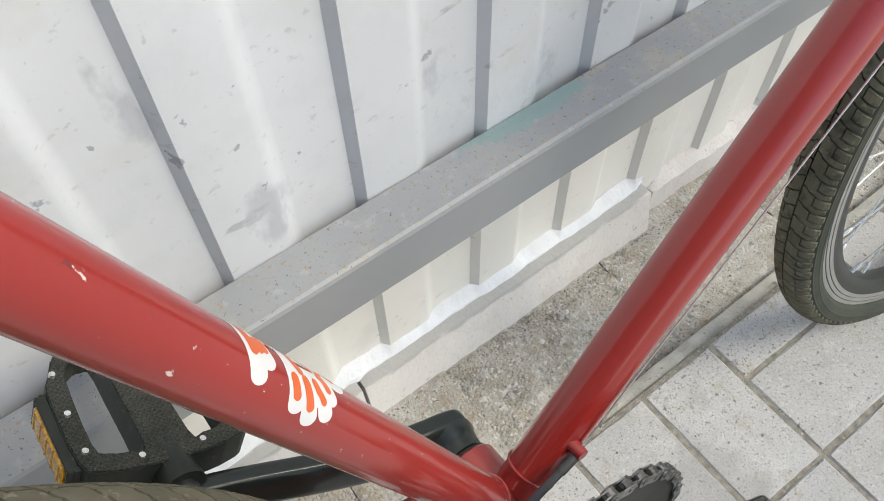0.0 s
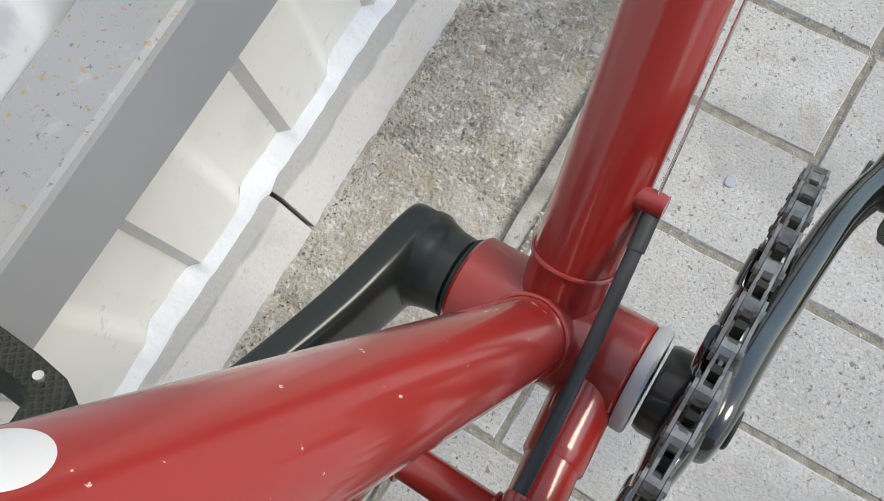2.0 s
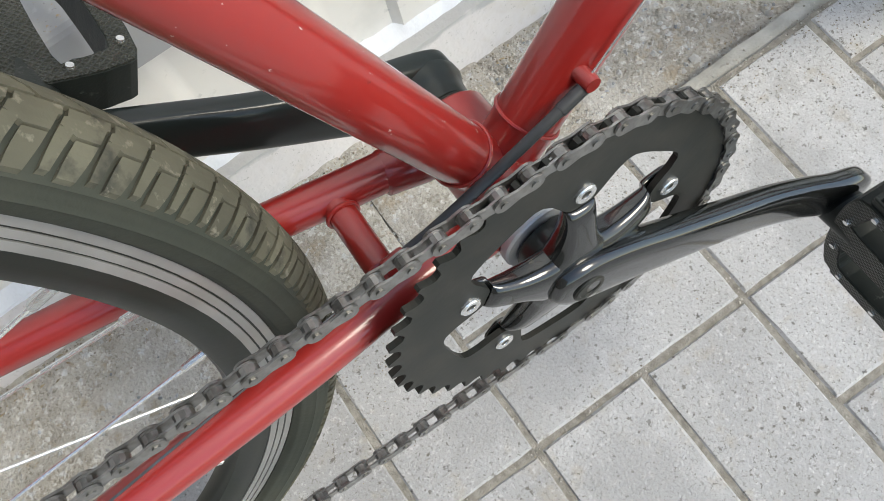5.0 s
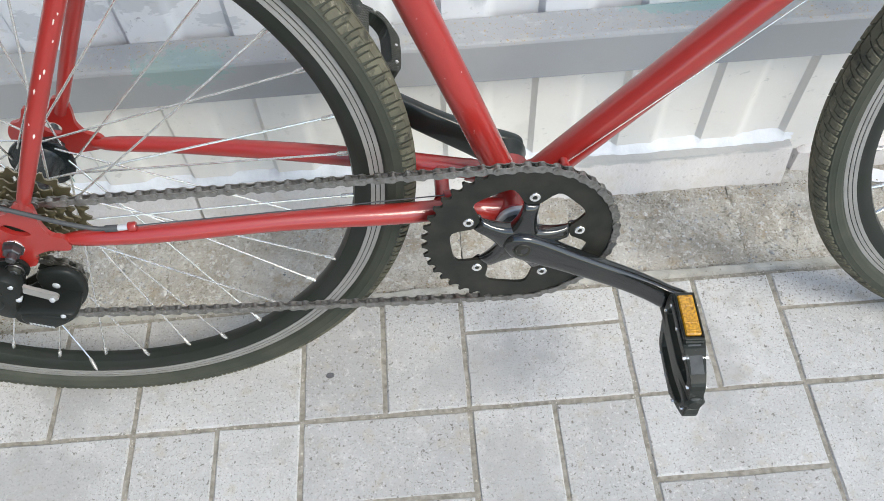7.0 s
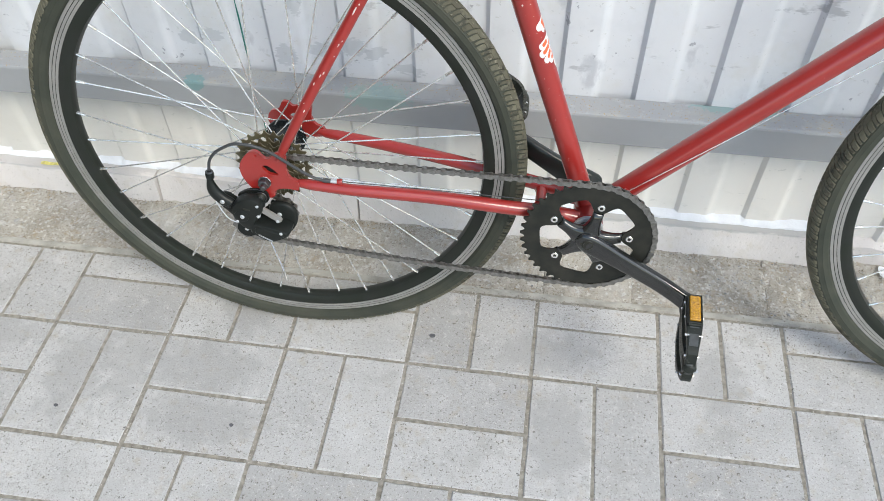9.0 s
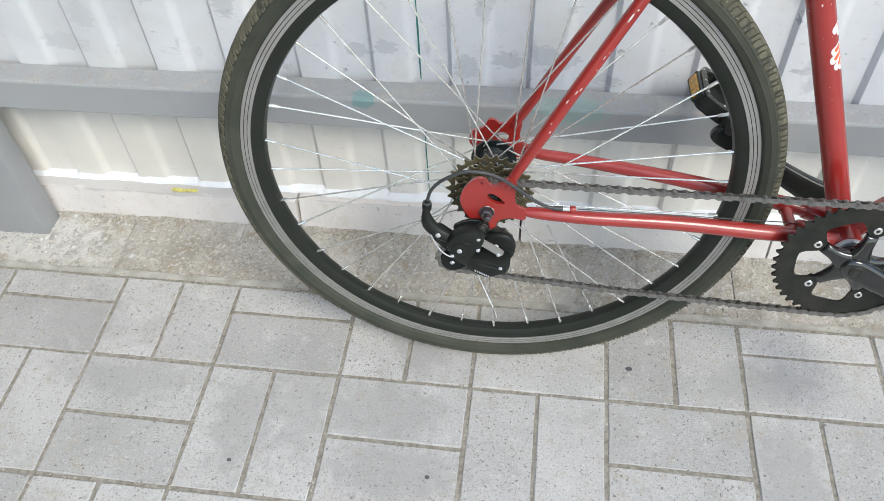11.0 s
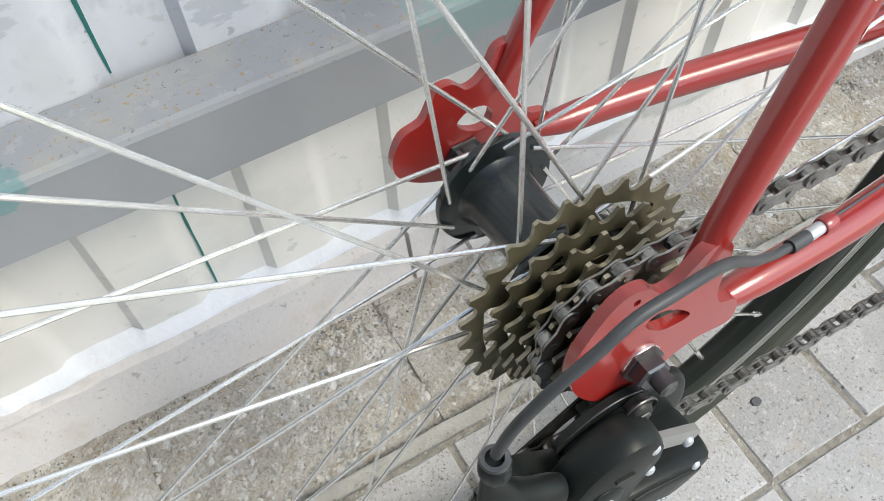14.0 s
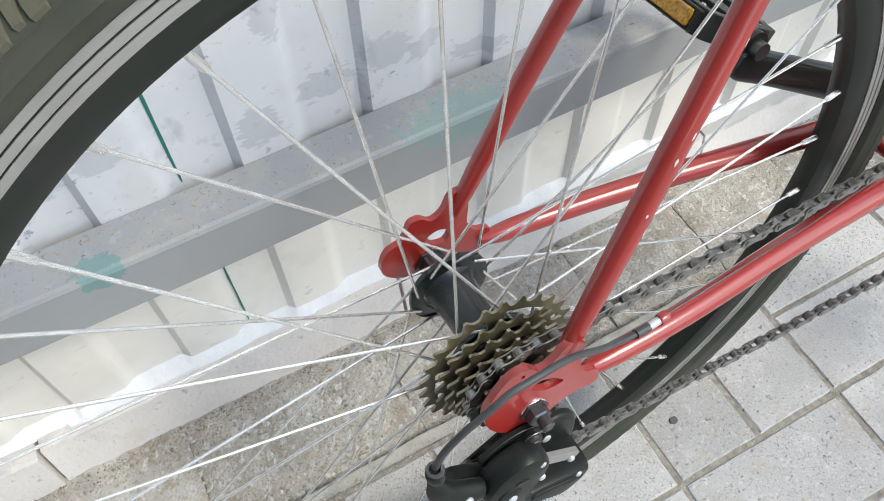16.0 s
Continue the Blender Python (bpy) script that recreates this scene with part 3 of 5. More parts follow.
TALL = [paver_mesh(M / 2 - G, M - G, 20 + i) for i in range(4)]
CUT = [paver_mesh(M - G, CUTY - M / 2 - G, 30 + i) for i in range(3)]
SHORT = [paver_mesh(M / 2 - G, CUTY - G, 40 + i) for i in range(3)]


def layout(i0, i1, j0, j1):
    for i in range(i0, i1):
        for j in range(j0, j1):
            for k in (0, 1):
                if (i + j) % 2 == 0:
                    if j == 0 and k == 1:
                        yield (i + 0.5) * M, (M / 2 + CUTY) / 2, CUT
                    else:
                        yield (i + 0.5) * M, (j + 0.25 + 0.5 * k) * M, LONG
                elif j == 0:
                    yield (i + 0.25 + 0.5 * k) * M, CUTY / 2, SHORT
                else:
                    yield (i + 0.25 + 0.5 * k) * M, (j + 0.5) * M, TALL


def lay_pavers():
    rng = random.Random(4)
    for x, y, kinds in layout(-9, 7, -6, 1):
        o = new("paver", rng.choice(kinds))
        o.parent = pavement
        o.matrix_basis = pose(x + rng.uniform(-.0006, .0006), y + rng.uniform(-.0006, .0006), rng.uniform(-0.0007, 0.0008), rng.uniform(-.18, .18), rng.uniform(-.15, .15), rng.uniform(-.3, .3))
    verts, faces = [], []
    for i0, i1, j0, j1 in ((-24, -9, -20, 1), (7, 22, -20, 1), (-9, 7, -20, -6)):
        for x, y, kinds in layout(i0, i1, j0, j1):
            w = M - G if kinds in (LONG, CUT) else M / 2 - G
            d = {id(LONG): M / 2 - G, id(TALL): M - G, id(CUT): CUTY - M / 2 - G, id(SHORT): CUTY - G}[id(kinds)]
            b = len(verts)
            verts += [(x + a * w / 2, y + c * d / 2, z) for z in (-0.03, 0.0) for a, c in ((-1, -1), (1, -1), (1, 1), (-1, 1))]
            faces += [(b + 4, b + 5, b + 6, b + 7)] + [(b + k, b + (k + 1) % 4, b + 4 + (k + 1) % 4, b + 4 + k) for k in range(4)]
    me = bpy.data.meshes.new("paver_field")
    me.from_pydata(verts, [], faces)
    me.materials.append(PAVER)
    o = new("paver_field", me)
    o.parent = pavement
    tagged(o, kind="stuff")

# ---- the bicycle ----
bicycle = tagged(new("bicycle"), "red steel bicycle leaning beside the fence on paving", "bicycle")
bicycle.matrix_basis = pose(0, 0.0628, 0, -7.46, 0, 0)
AX, AZ = -0.389, 0.348          # rear axle
BX, BZ = 0.0532, 0.2960         # bottom bracket
FX = 0.702                      # front axle
RB = -0.057                     # chainring plane
CRANK = radians(-27)
BOLTS = [78, 6, -66, -138, 150]


def seat_x(z):
    return BX - 0.370 * (z - BZ)


def bead(p, d, r, w=0.0010):
    """A weld bead: a small ring round a tube at p along d."""
    d = Vector(d).normalized()
    u = d.orthogonal().normalized()
    v = d.cross(u)
    pts = [Vector(p) + (u * math.cos(a) + v * math.sin(a)) * (r + 0.0004) for a in (2 * math.pi * k / 40 for k in range(41))]
    return tube(bmesh.new(), pts, w, 8, caps=False)


def chips(line, r):
    """Long flakes knocked out of the paint along a stay, towards the outside."""
    rng = random.Random(6)
    line = [Vector(p) for p in line]
    for at in (4.6, 5.1, 6.7, 7.5, 7.8, 9.3, 10.1, 10.4, 12.0, 12.3, 13.8):
        d = (line[min(int(at) + 1, len(line) - 1)] - line[int(at)])
        p, d = line[int(at)] + d * (at - int(at)), d.normalized()
        u = Vector((0.25, -1, 0.35))
        u = (u - d * d.dot(u)).normalized()
        w = d.cross(u)
        c, ln, wide = rng.gauss(0.1, 0.28), rng.choice((0.0012, 0.0024, 0.0058)), rng.uniform(0.0004, 0.0009)
        rows, bm = [], bmesh.new()
        for k in range(6):
            t = 2 * k / 5 - 1
            h = wide * math.sqrt(max(0.02, 1 - t * t)) * rng.uniform(0.7, 1.2) / r
            rows.append([bm.verts.new(p + d * ln * t + (u * math.cos(c + a) + w * math.sin(c + a)) * (r + 0.0002)) for a in (-h, 0, h)])
        for A, B in zip(rows, rows[1:]):
            for k in (0, 1):
                bm.faces.new((A[k], A[k + 1], B[k + 1], B[k]))
        yield bm


part("seat_tube", tube(bmesh.new(), [(seat_x(z), 0, z) for z in (BZ, 0.4, 0.6, 0.83)], 0.0143, 40), RED_WORN, bicycle)
D = Vector((1, 0, 1.013)).normalized()
P0 = Vector((BX, 0, BZ))
part("down_tube", tube(bmesh.new(), [P0, P0 + D * 0.3, P0 + D * 0.64], 0.0153, 40), RED, bicycle)
part("bottom_bracket_shell", lathe(bmesh.new(), [(0.0195, -0.036), (0.0207, -0.0345), (0.0207, 0.0345), (0.0195, 0.036), (0.015, 0.036), (0.015, -0.036)], 48, centre=(BX, 0, BZ)), RED, bicycle)
part("weld", bead(P0 + D * 0.034, D, 0.0153), RED, bicycle)
S = Vector((-0.370, 0, 1)).normalized()
part("weld", bead(P0 + S * 0.033, S, 0.0143), RED, bicycle)
HT = P0 + D * 0.655
HD = Vector((-0.32, 0, 1)).normalized()
part("head_tube", tube(bmesh.new(), [HT - HD * 0.05, HT + HD * 0.09], 0.018, 32), RED, bicycle)
crown = HT - HD * 0.075
for s in (-1, 1):
    part("fork_blade", tube(bmesh.new(), curve_points([crown + Vector((0, 0.02 * s, 0.02)), crown + Vector((0, 0.046 * s, -0.03)), (0.62, 0.050 * s, 0.47), (FX, 0.050 * s, AZ)]), 0.010, 16), RED, bicycle)
    q = curve_points([(-0.350, 0.062 * s, 0.347), (-0.27, 0.058 * s, 0.340), (-0.16, 0.046 * s, 0.331), (-0.06, 0.036 * s, 0.318), (0.0, 0.028 * s, 0.310), (BX - 0.008, 0.024 * s, BZ + 0.006)], 6)
    part("chain_stay", tube(bmesh.new(), q, [0.0040, 0.0066] + [0.0076 + 0.0024 * min(1, i / 14) for i in range(len(q) - 2)], 24), RED, bicycle)
    q = curve_points([(-0.3665, 0.0645 * s, 0.385), (-0.31, 0.056 * s, 0.490), (-0.25, 0.044 * s, 0.596), (-0.13, 0.017 * s, 0.806)], 6)
    stay = part("seat_stay", tube(bmesh.new(), q, [0.0052, 0.0060, 0.0065, 0.0068, 0.0070] + [0.0071] * (len(q) - 5), 24), RED, bicycle)
    if s < 0:
        for flake in chips(q, 0.0071):
            part("paint_chip", flake, BARE, stay, smooth=False)
for s in (-1, 1):
    part("stay_socket", tube(bmesh.new(), [(0.0100, 0.0268 * s, 0.3076), (0.0112, 0.0267 * s, 0.3073), (0.0300, 0.0250 * s, 0.3012), (0.0440, 0.0240 * s, 0.2990)], [0.0104, 0.0113, 0.0118, 0.0120], 24), RED, bicycle)
    part("weld", bead((-0.015, 0.0175 * s, 0.312), (0, 1, 0), 0.0074, 0.0011), RED, bicycle)
part("stay_bridge", tube(bmesh.new(), [(-0.015, -0.026, 0.312), (-0.015, 0.026, 0.312)], 0.0072, 20), RED, bicycle)
part("stay_bridge", tube(bmesh.new(), [(-0.185, -0.029, 0.71), (-0.185, 0.029, 0.71)], 0.006, 16), RED, bicycle)

# dropouts
def rounded(pts, n=4):
    """Smooth a closed outline."""
    m = len(pts)
    out = []
    for i in range(m):
        a, b, c, d = (Vector((*pts[(i + k) % m], 0)) for k in (-1, 0, 1, 2))
        for k in range(n):
            t = k / n
            p = 0.5 * ((2 * b) + (c - a) * t + (2 * a - 5 * b + 4 * c - d) * t * t + (3 * b - a - 3 * c + d) * t ** 3)
            out.append((p.x, p.y))
    return out


outline = rounded([(-0.392, 0.396), (-0.402, 0.397), (-0.412, 0.388), (-0.421, 0.372), (-0.420, 0.354), (-0.411, 0.338), (-0.398, 0.327), (-0.386, 0.321), (-0.378, 0.325), (-0.375, 0.335), (-0.360, 0.340), (-0.343, 0.339), (-0.343, 0.353), (-0.353, 0.359), (-0.356, 0.372), (-0.355, 0.394), (-0.365, 0.399), (-0.377, 0.389), (-0.385, 0.388)])
slot = rounded([(-0.390, 0.372), (-0.384, 0.376), (-0.375, 0.371), (-0.368, 0.363), (-0.372, 0.361), (-0.382, 0.363)], 3)
part("dropout", plate(bmesh.new(), outline, -0.0685, -0.0635, (slot, circle(-0.396, 0.391, 0.0016, 10))), RED, bicycle, "red dropout plate with a dark axle nut")
outline = rounded([(-0.424, 0.366), (-0.418, 0.376), (-0.408, 0.379), (-0.403, 0.386), (-0.399, 0.393), (-0.391, 0.393), (-0.384, 0.387), (-0.375, 0.391), (-0.368, 0.402), (-0.357, 0.401), (-0.356, 0.386), (-0.358, 0.370), (-0.352, 0.358), (-0.341, 0.353), (-0.340, 0.340), (-0.360, 0.336), (-0.384, 0.335), (-0.402, 0.340), (-0.416, 0.347), (-0.424, 0.356)])
slot = rounded([(-0.391, 0.370), (-0.384, 0.375), (-0.376, 0.374), (-0.372, 0.368), (-0.376, 0.361), (-0.385, 0.363)], 3)
part("dropout", plate(bmesh.new(), outline, 0.0635, 0.0685, (slot,)), RED, bicycle)


# ---- wheels ----
def between(a, b):
    """Pose that lays a mesh along +z from a towards b."""
    a, b = Vector(a), Vector(b)
    return Matrix.Translation(a) @ (b - a).to_track_quat("Z", "Y").to_matrix().to_4x4()


def tread(bm):
    """Stepped blocks on each side of the crown line, then paired shoulder lugs, all parted by open grooves."""
    n = 140
    st = 2 * math.pi / n
    def crown(y):
        return 0.3318 + 0.0175 * math.sqrt(max(0.0, 1 - (y / 0.0198) ** 2))
    blocks = (
        ((0.0006, -0.45, 0.44), (0.0042, -0.45, 0.44), (0.0046, -0.38, 0.51), (0.0074, -0.35, 0.54), (0.0098, -0.32, 0.16)),
        ((0.0080, 0.24, 0.55), (0.0106, 0.28, 0.58), (0.0140, 0.34, 0.60), (0.0176, 0.38, 0.58)),
        ((0.0107, -0.30, 0.17), (0.0140, -0.26, 0.21), (0.0162, -0.22, 0.22), (0.0182, -0.18, 0.20)),
    )
    for k in range(n):
        for s in (-1, 1):
            for block in blocks:
                c = (k + (0.5 if s > 0 else 0)) * st
                top, low = [], []
                for y, a0, a1 in block:
                    r = crown(y) + 0.0005
                    for a in (c + (a0 + 30 * y) * st, c + (a1 + 30 * y) * st):
                        top.append(bm.verts.new((r * math.cos(a), s * y, r * math.sin(a))))
                        low.append(bm.verts.new(((r - 0.003) * math.cos(a), s * y * 0.97, (r - 0.003) * math.sin(a))))
                m = len(block)
                for i in range(m - 1):
                    p = 2 * i
                    bm.faces.new((top[p], top[p + 1], top[p + 3], top[p + 2]))
                    bm.faces.new((top[p], top[p + 2], low[p + 2], low[p]))
                    bm.faces.new((top[p + 1], low[p + 1], low[p + 3], top[p + 3]))
                bm.faces.new((top[0], low[0], low[1], top[1]))
                bm.faces.new((top[-1], low[-1], low[-2], top[-2]))
    return bm


def sidewall(d):
    """Moulded lines that stand proud of the tyre's wall, by the angle from the crown."""
    d = abs(d)
    return 0.0007 * (math.exp(-((d - 74) / 3.0) ** 2) + 0.8 * math.exp(-((d - 98) / 2.5) ** 2) + 0.9 * math.exp(-((d - 124) / 4.0) ** 2))


def wheel(name, place, hub_wide, turn):
    rim = part(name, lathe(bmesh.new(), [(0.2897, -0.003), (0.2915, -0.0075), (0.2955, -0.0098), (0.3015, -0.0112), (0.3195, -0.0115), (0.3205, -0.0095), (0.3205, 0.0095), (0.3195, 0.0115), (0.3015, 0.0112), (0.2955, 0.0098), (0.2915, 0.0075), (0.2897, 0.003)], 160), RIM, bicycle, "black deep rim with silver brake tracks")
    rim.matrix_basis = place
    for s in (-1, 1):
        for a, b in ((0.3194, 0.3157), (0.3147, 0.3113), (0.3104, 0.3066)):
            part("track_line", lathe(bmesh.new(), [(a, s * 0.0113), (a, s * 0.01195), (b, s * 0.01195), (b, s * 0.0112)], 160), TRACK, rim, "brushed silver line round the rim")
    prof = [(0.3318 + (0.0161 + sidewall(d)) * math.cos(radians(d)), (0.0187 + sidewall(d)) * math.sin(radians(d))) for d in range(-138, 139, 4)]
    tyre = part("tyre", lathe(bmesh.new(), prof, 180), RUBBER, rim)
    part("tread", tread(bmesh.new()), TREAD, rim, "dusty brown tread blocks", smooth=False)
    hub = part("hub", lathe(bmesh.new(), [(0.0135, -hub_wide[0] - 0.006), (0.021, -hub_wide[0] - 0.0022), (0.0292, -hub_wide[0] - 0.0018), (0.0297, -hub_wide[0]), (0.0292, -hub_wide[0] + 0.0018), (0.020, -hub_wide[0] + 0.0026), (0.0165, -hub_wide[0] + 0.008), (0.0155, 0.008), (0.0165, hub_wide[1] - 0.008), (0.020, hub_wide[1] - 0.0026), (0.0292, hub_wide[1] - 0.0018), (0.0297, hub_wide[1]), (0.0292, hub_wide[1] + 0.0018), (0.021, hub_wide[1] + 0.0022), (0.0135, hub_wide[1] + 0.006)], 48, closed=False), HUB, rim)
    axle = part("axle", tube(bmesh.new(), [(0, -0.0835, 0), (0, -0.0825, 0), (0, 0.084, 0)], [0.0028, 0.0042, 0.0042], 16), DULL, rim)
    for s in (-1, 1):
        side = hub_wide[0] if s < 0 else hub_wide[1]
        made = None
        for k in range(18):
            trail = k % 2 == (0 if s < 0 else 1)
            ha = radians(20 * k + (0 if s > 0 else 10) + turn)
            ra = ha + radians(60 if trail else -60)
            y = s * (side + (0.0026 if trail else -0.0026))
            a = Vector((0.0252 * math.cos(ha), y, 0.0252 * math.sin(ha)))
            b = Vector((0.2904 * math.cos(ra), s * 0.0025, 0.2904 * math.sin(ra)))
            if made is None:
                ln = (b - a).length
                bm = tube(bmesh.new(), [(0, 0, 0), (0, 0, ln)], 0.00102, 8)
                made = part("spoke", bm, STEEL, rim)
                made.matrix_basis = between(a, b)
                nip = part("nipple", tube(bmesh.new(), [(0, 0, -0.0125), (0, 0, -0.011), (0, 0, 0.003)], [0.0014, 0.0021, 0.0021], 8), STEEL, rim)
                nip.matrix_basis = between(b, b + (b - a))
                head = part("spoke_head", lathe(bmesh.new(), [(0.0001, -0.0012), (0.0016, -0.0009), (0.0020, 0.0), (0.0001, 0.0006)], 10, closed=False), STEEL, rim)
                head.matrix_basis = Matrix.Translation((a.x, y - s * (0.0052 if trail else -0.0052) * 0.55, a.z))
            else:
                again(made, rim, between(a, b))
                again(nip, rim, between(b, b + (b - a)))
                again(head, rim, Matrix.Translation((a.x, y - s * (0.0052 if trail else -0.0052) * 0.55, a.z)))
    return rim


rear_wheel = wheel("rear_wheel", pose(AX + 0.0001, -0.0008, AZ + 0.0029, 2.05, 0, 0.82) @ Matrix.Scale(1.0052, 4), (0.019, 0.036), 1.70)
front_wheel = wheel("front_wheel", pose(FX, 0, AZ, 0, 0, -4.5), (0.034, 0.034), 11)


def nut(parent, x, y0, y1, z, r, material, name="axle_nut"):
    bm = bmesh.new()
    lathe(bm, [(r * 1.25, y0), (r * 1.25, y0 + (y1 - y0) * 0.15), (r, y0 + (y1 - y0) * 0.15), (r, y1 - (y1 - y0) * 0.12), (r * 0.86, y1), (0.003, y1), (0.003, y0)], 6, centre=(x, 0, z))
    return part(name, bm, material, parent, smooth=False)


nut(bicycle, AX, -0.0698, -0.0775, AZ, 0.0078, DULL)
part("axle_washer", lathe(bmesh.new(), [(0.0090, -0.0680), (0.0090, -0.0693), (0.0087, -0.0697), (0.0060, -0.0697), (0.0060, -0.0680)], 28, centre=(AX, 0, AZ)), STEEL, bicycle, "bare metal washer")
nut(bicycle, AX, 0.0690, 0.0800, AZ, 0.0092, DULL)
nut(bicycle, AX, 0.0630, 0.0520, AZ, 0.0100, DULL, "lock_nut")
part("cone", lathe(bmesh.new(), [(0.010, 0.044), (0.0115, 0.046), (0.0115, 0.052), (0.006, 0.053), (0.006, 0.044)], 24, centre=(AX, 0, AZ)), STEEL, bicycle)


# ---- sprockets and chain ----
def gear_outline(cx, cz, n, turn=0.0, tip=0.0027, root=0.0030):
    r = 0.0127 / (2 * math.sin(math.pi / n))
    pts = []
    for k in range(n):
        a = turn + 2 * math.pi * k / n
        st = 2 * math.pi / n
        for f, d in ((-0.40, -root), (-0.30, -root * 0.7), (-0.20, -root * 0.1), (-0.09, tip), (0.07, tip), (0.19, -root * 0.1), (0.30, -root * 0.7), (0.40, -root)):
            q = r + d
            pts.append((cx + q * math.cos(a + f * st), cz + q * math.sin(a + f * st)))
    return pts


TEETH = [26, 22, 20, 18, 16, 14]
freewheel = part("freewheel", lathe(bmesh.new(), [(0.018, -0.022), (0.018, -0.058), (0.012, -0.060), (0.012, -0.022)], 40, centre=(AX, 0, AZ)), RING, bicycle, "bronze-brown six-sprocket freewheel with dark oil")
for i, n in enumerate(TEETH):
    y = -0.0265 - 0.0057 * i
    r = 0.0127 / (2 * math.sin(math.pi / n))
    holes = [circle(AX, AZ, 0.0185 if n > 14 else 0.0150, 32)]
    if r > 0.038:
        lo, hi, m = 0.0232, r - 0.0082, 6
        for k in range(m):
            c, half = 2 * math.pi * (k + 0.17 * i) / m, radians(22)
            arc = [(hi, c + half * f) for f in (-1, -0.5, 0, 0.5, 1)] + [(lo, c + half * f) for f in (0.7, 0, -0.7)]
            holes.append(rounded([(AX + q * math.cos(a), AZ + q * math.sin(a)) for q, a in arc], 3))
    cog = part("sprocket", plate(bmesh.new(), gear_outline(AX, AZ, n, 0.13 * i), y - 0.0009, y + 0.0009, holes), COG, freewheel, smooth=False)
    cog.data.materials.append(FLANK)
    for p in cog.data.polygons:
        if abs(p.normal.y) < 0.5 and math.hypot(p.center.x - AX, p.center.z - AZ) > r - 0.004:
            p.material_index = 1

ring_in = []
for k in range(120):
    a = 2 * math.pi * k / 120
    near = min(abs((math.degrees(a) - b + 180) % 360 - 180) for b in BOLTS)
    q = 0.0675 - 0.0215 * math.exp(-(near / 14.5) ** 4) - 0.003 * (near / 36)
    ring_in.append((BX + q * math.cos(a), BZ + q * math.sin(a)))
crankset = part("crankset", lathe(bmesh.new(), [(0.0165, -0.0435), (0.0175, -0.046), (0.0175, -0.064), (0.0150, -0.0665), (0.004, -0.0665), (0.004, -0.0435)], 40, centre=(BX, 0, BZ)), BLACK, bicycle, "black crankset with a toothed chainring")
part("chainring", plate(bmesh.new(), gear_outline(BX, BZ, 44, 0.02), RB - 0.0015, RB + 0.0015, (ring_in,)), RING, crankset, smooth=False)
def bar(bm, sections, along, across, out, power=3.6, n=32):
    """A cast arm: rounded-rectangle sections (distance, y of the middle, half width, half thickness) swept along a line in the x-z plane."""
    rings = []
    for q, y, w, h in sections:
        ring = []
        for k in range(n):
            a = 2 * math.pi * k / n
            c, d = math.cos(a), math.sin(a)
            u = math.copysign(abs(c) ** (2 / power), c) * w
            v = math.copysign(abs(d) ** (2 / power), d) * h
            ring.append(bm.verts.new(Vector((BX, 0, BZ)) + along * q + across * u + Vector((0, y + out * v, 0))))
        rings.append(ring)
    for A, B in zip(rings, rings[1:]):
        for k in range(n):
            bm.faces.new((A[k], A[(k + 1) % n], B[(k + 1) % n], B[k]))
    bm.faces.new(rings[0][::-1])
    bm.faces.new(rings[-1])
    return bm


def ease(keys, n=5):
    """Smooth rows of numbers into a finer list."""
    q = [keys[0]] + list(keys) + [keys[-1]]
    rows = []
    for i in range(1, len(q) - 2):
        for k in range(n):
            t = k / n
            rows.append(tuple(0.5 * (2 * b + (c - a) * t + (2 * a - 5 * b + 4 * c - d) * t * t + (3 * b - a - 3 * c + d) * t ** 3) for a, b, c, d in zip(q[i - 1], q[i], q[i + 1], q[i + 2])))
    return rows + [tuple(keys[-1])]


for b in BOLTS:
    a = radians(b)
    c, s = math.cos(a), math.sin(a)
    keys = [(0.004, -0.0590, 0.0175, 0.0080), (0.014, -0.0590, 0.0150, 0.0082), (0.022, -0.0588, 0.0108, 0.0074), (0.032, -0.0582, 0.0080, 0.0062), (0.041, -0.0574, 0.0074, 0.0050), (0.0450, -0.0562, 0.0074, 0.0036), (0.0462, -0.0530, 0.0074, 0.0022), (0.056, -0.0530, 0.0072, 0.0022), (0.0605, -0.0530, 0.0040, 0.0020)]
    part("spider_arm", bar(bmesh.new(), ease(keys, 3), Vector((c, 0, s)), Vector((-s, 0, c)), 1, 3.0), GLOSS_BLACK, crankset)
    bolt = lathe(bmesh.new(), [(0.0001, -0.0592), (0.0022, -0.0592), (0.0024, -0.0600), (0.0044, -0.0602), (0.0050, -0.0596), (0.0050, -0.0560)], 20, centre=(BX + 0.055 * c, 0, BZ + 0.055 * s), closed=False)
    bolt = part("chainring_bolt", bolt, STEEL, crankset)
    # black disc stands in for the shade inside the bolt's hollow
    part("bolt_socket", lathe(bmesh.new(), [(0.0001, -0.0596), (0.0021, -0.0596), (0.0021, -0.0585), (0.0001, -0.0585)], 6, centre=(BX + 0.055 * c, 0, BZ + 0.055 * s), closed=False), RING, bolt, smooth=False)
part("crank_bolt", lathe(bmesh.new(), [(0.0001, -0.0736), (0.0052, -0.0737), (0.0058, -0.0744), (0.0074, -0.0744), (0.0082, -0.0736), (0.0082, -0.0680)], 28, centre=(BX, 0, BZ), closed=False), RING, crankset)
PX, PZ = BX + 0.170 * math.cos(CRANK), BZ + 0.170 * math.sin(CRANK)
LX, LZ = 2 * BX - PX, 2 * BZ - PZ
ARM, ACROSS = Vector((math.cos(CRANK), 0, math.sin(CRANK))), Vector((-math.sin(CRANK), 0, math.cos(CRANK)))
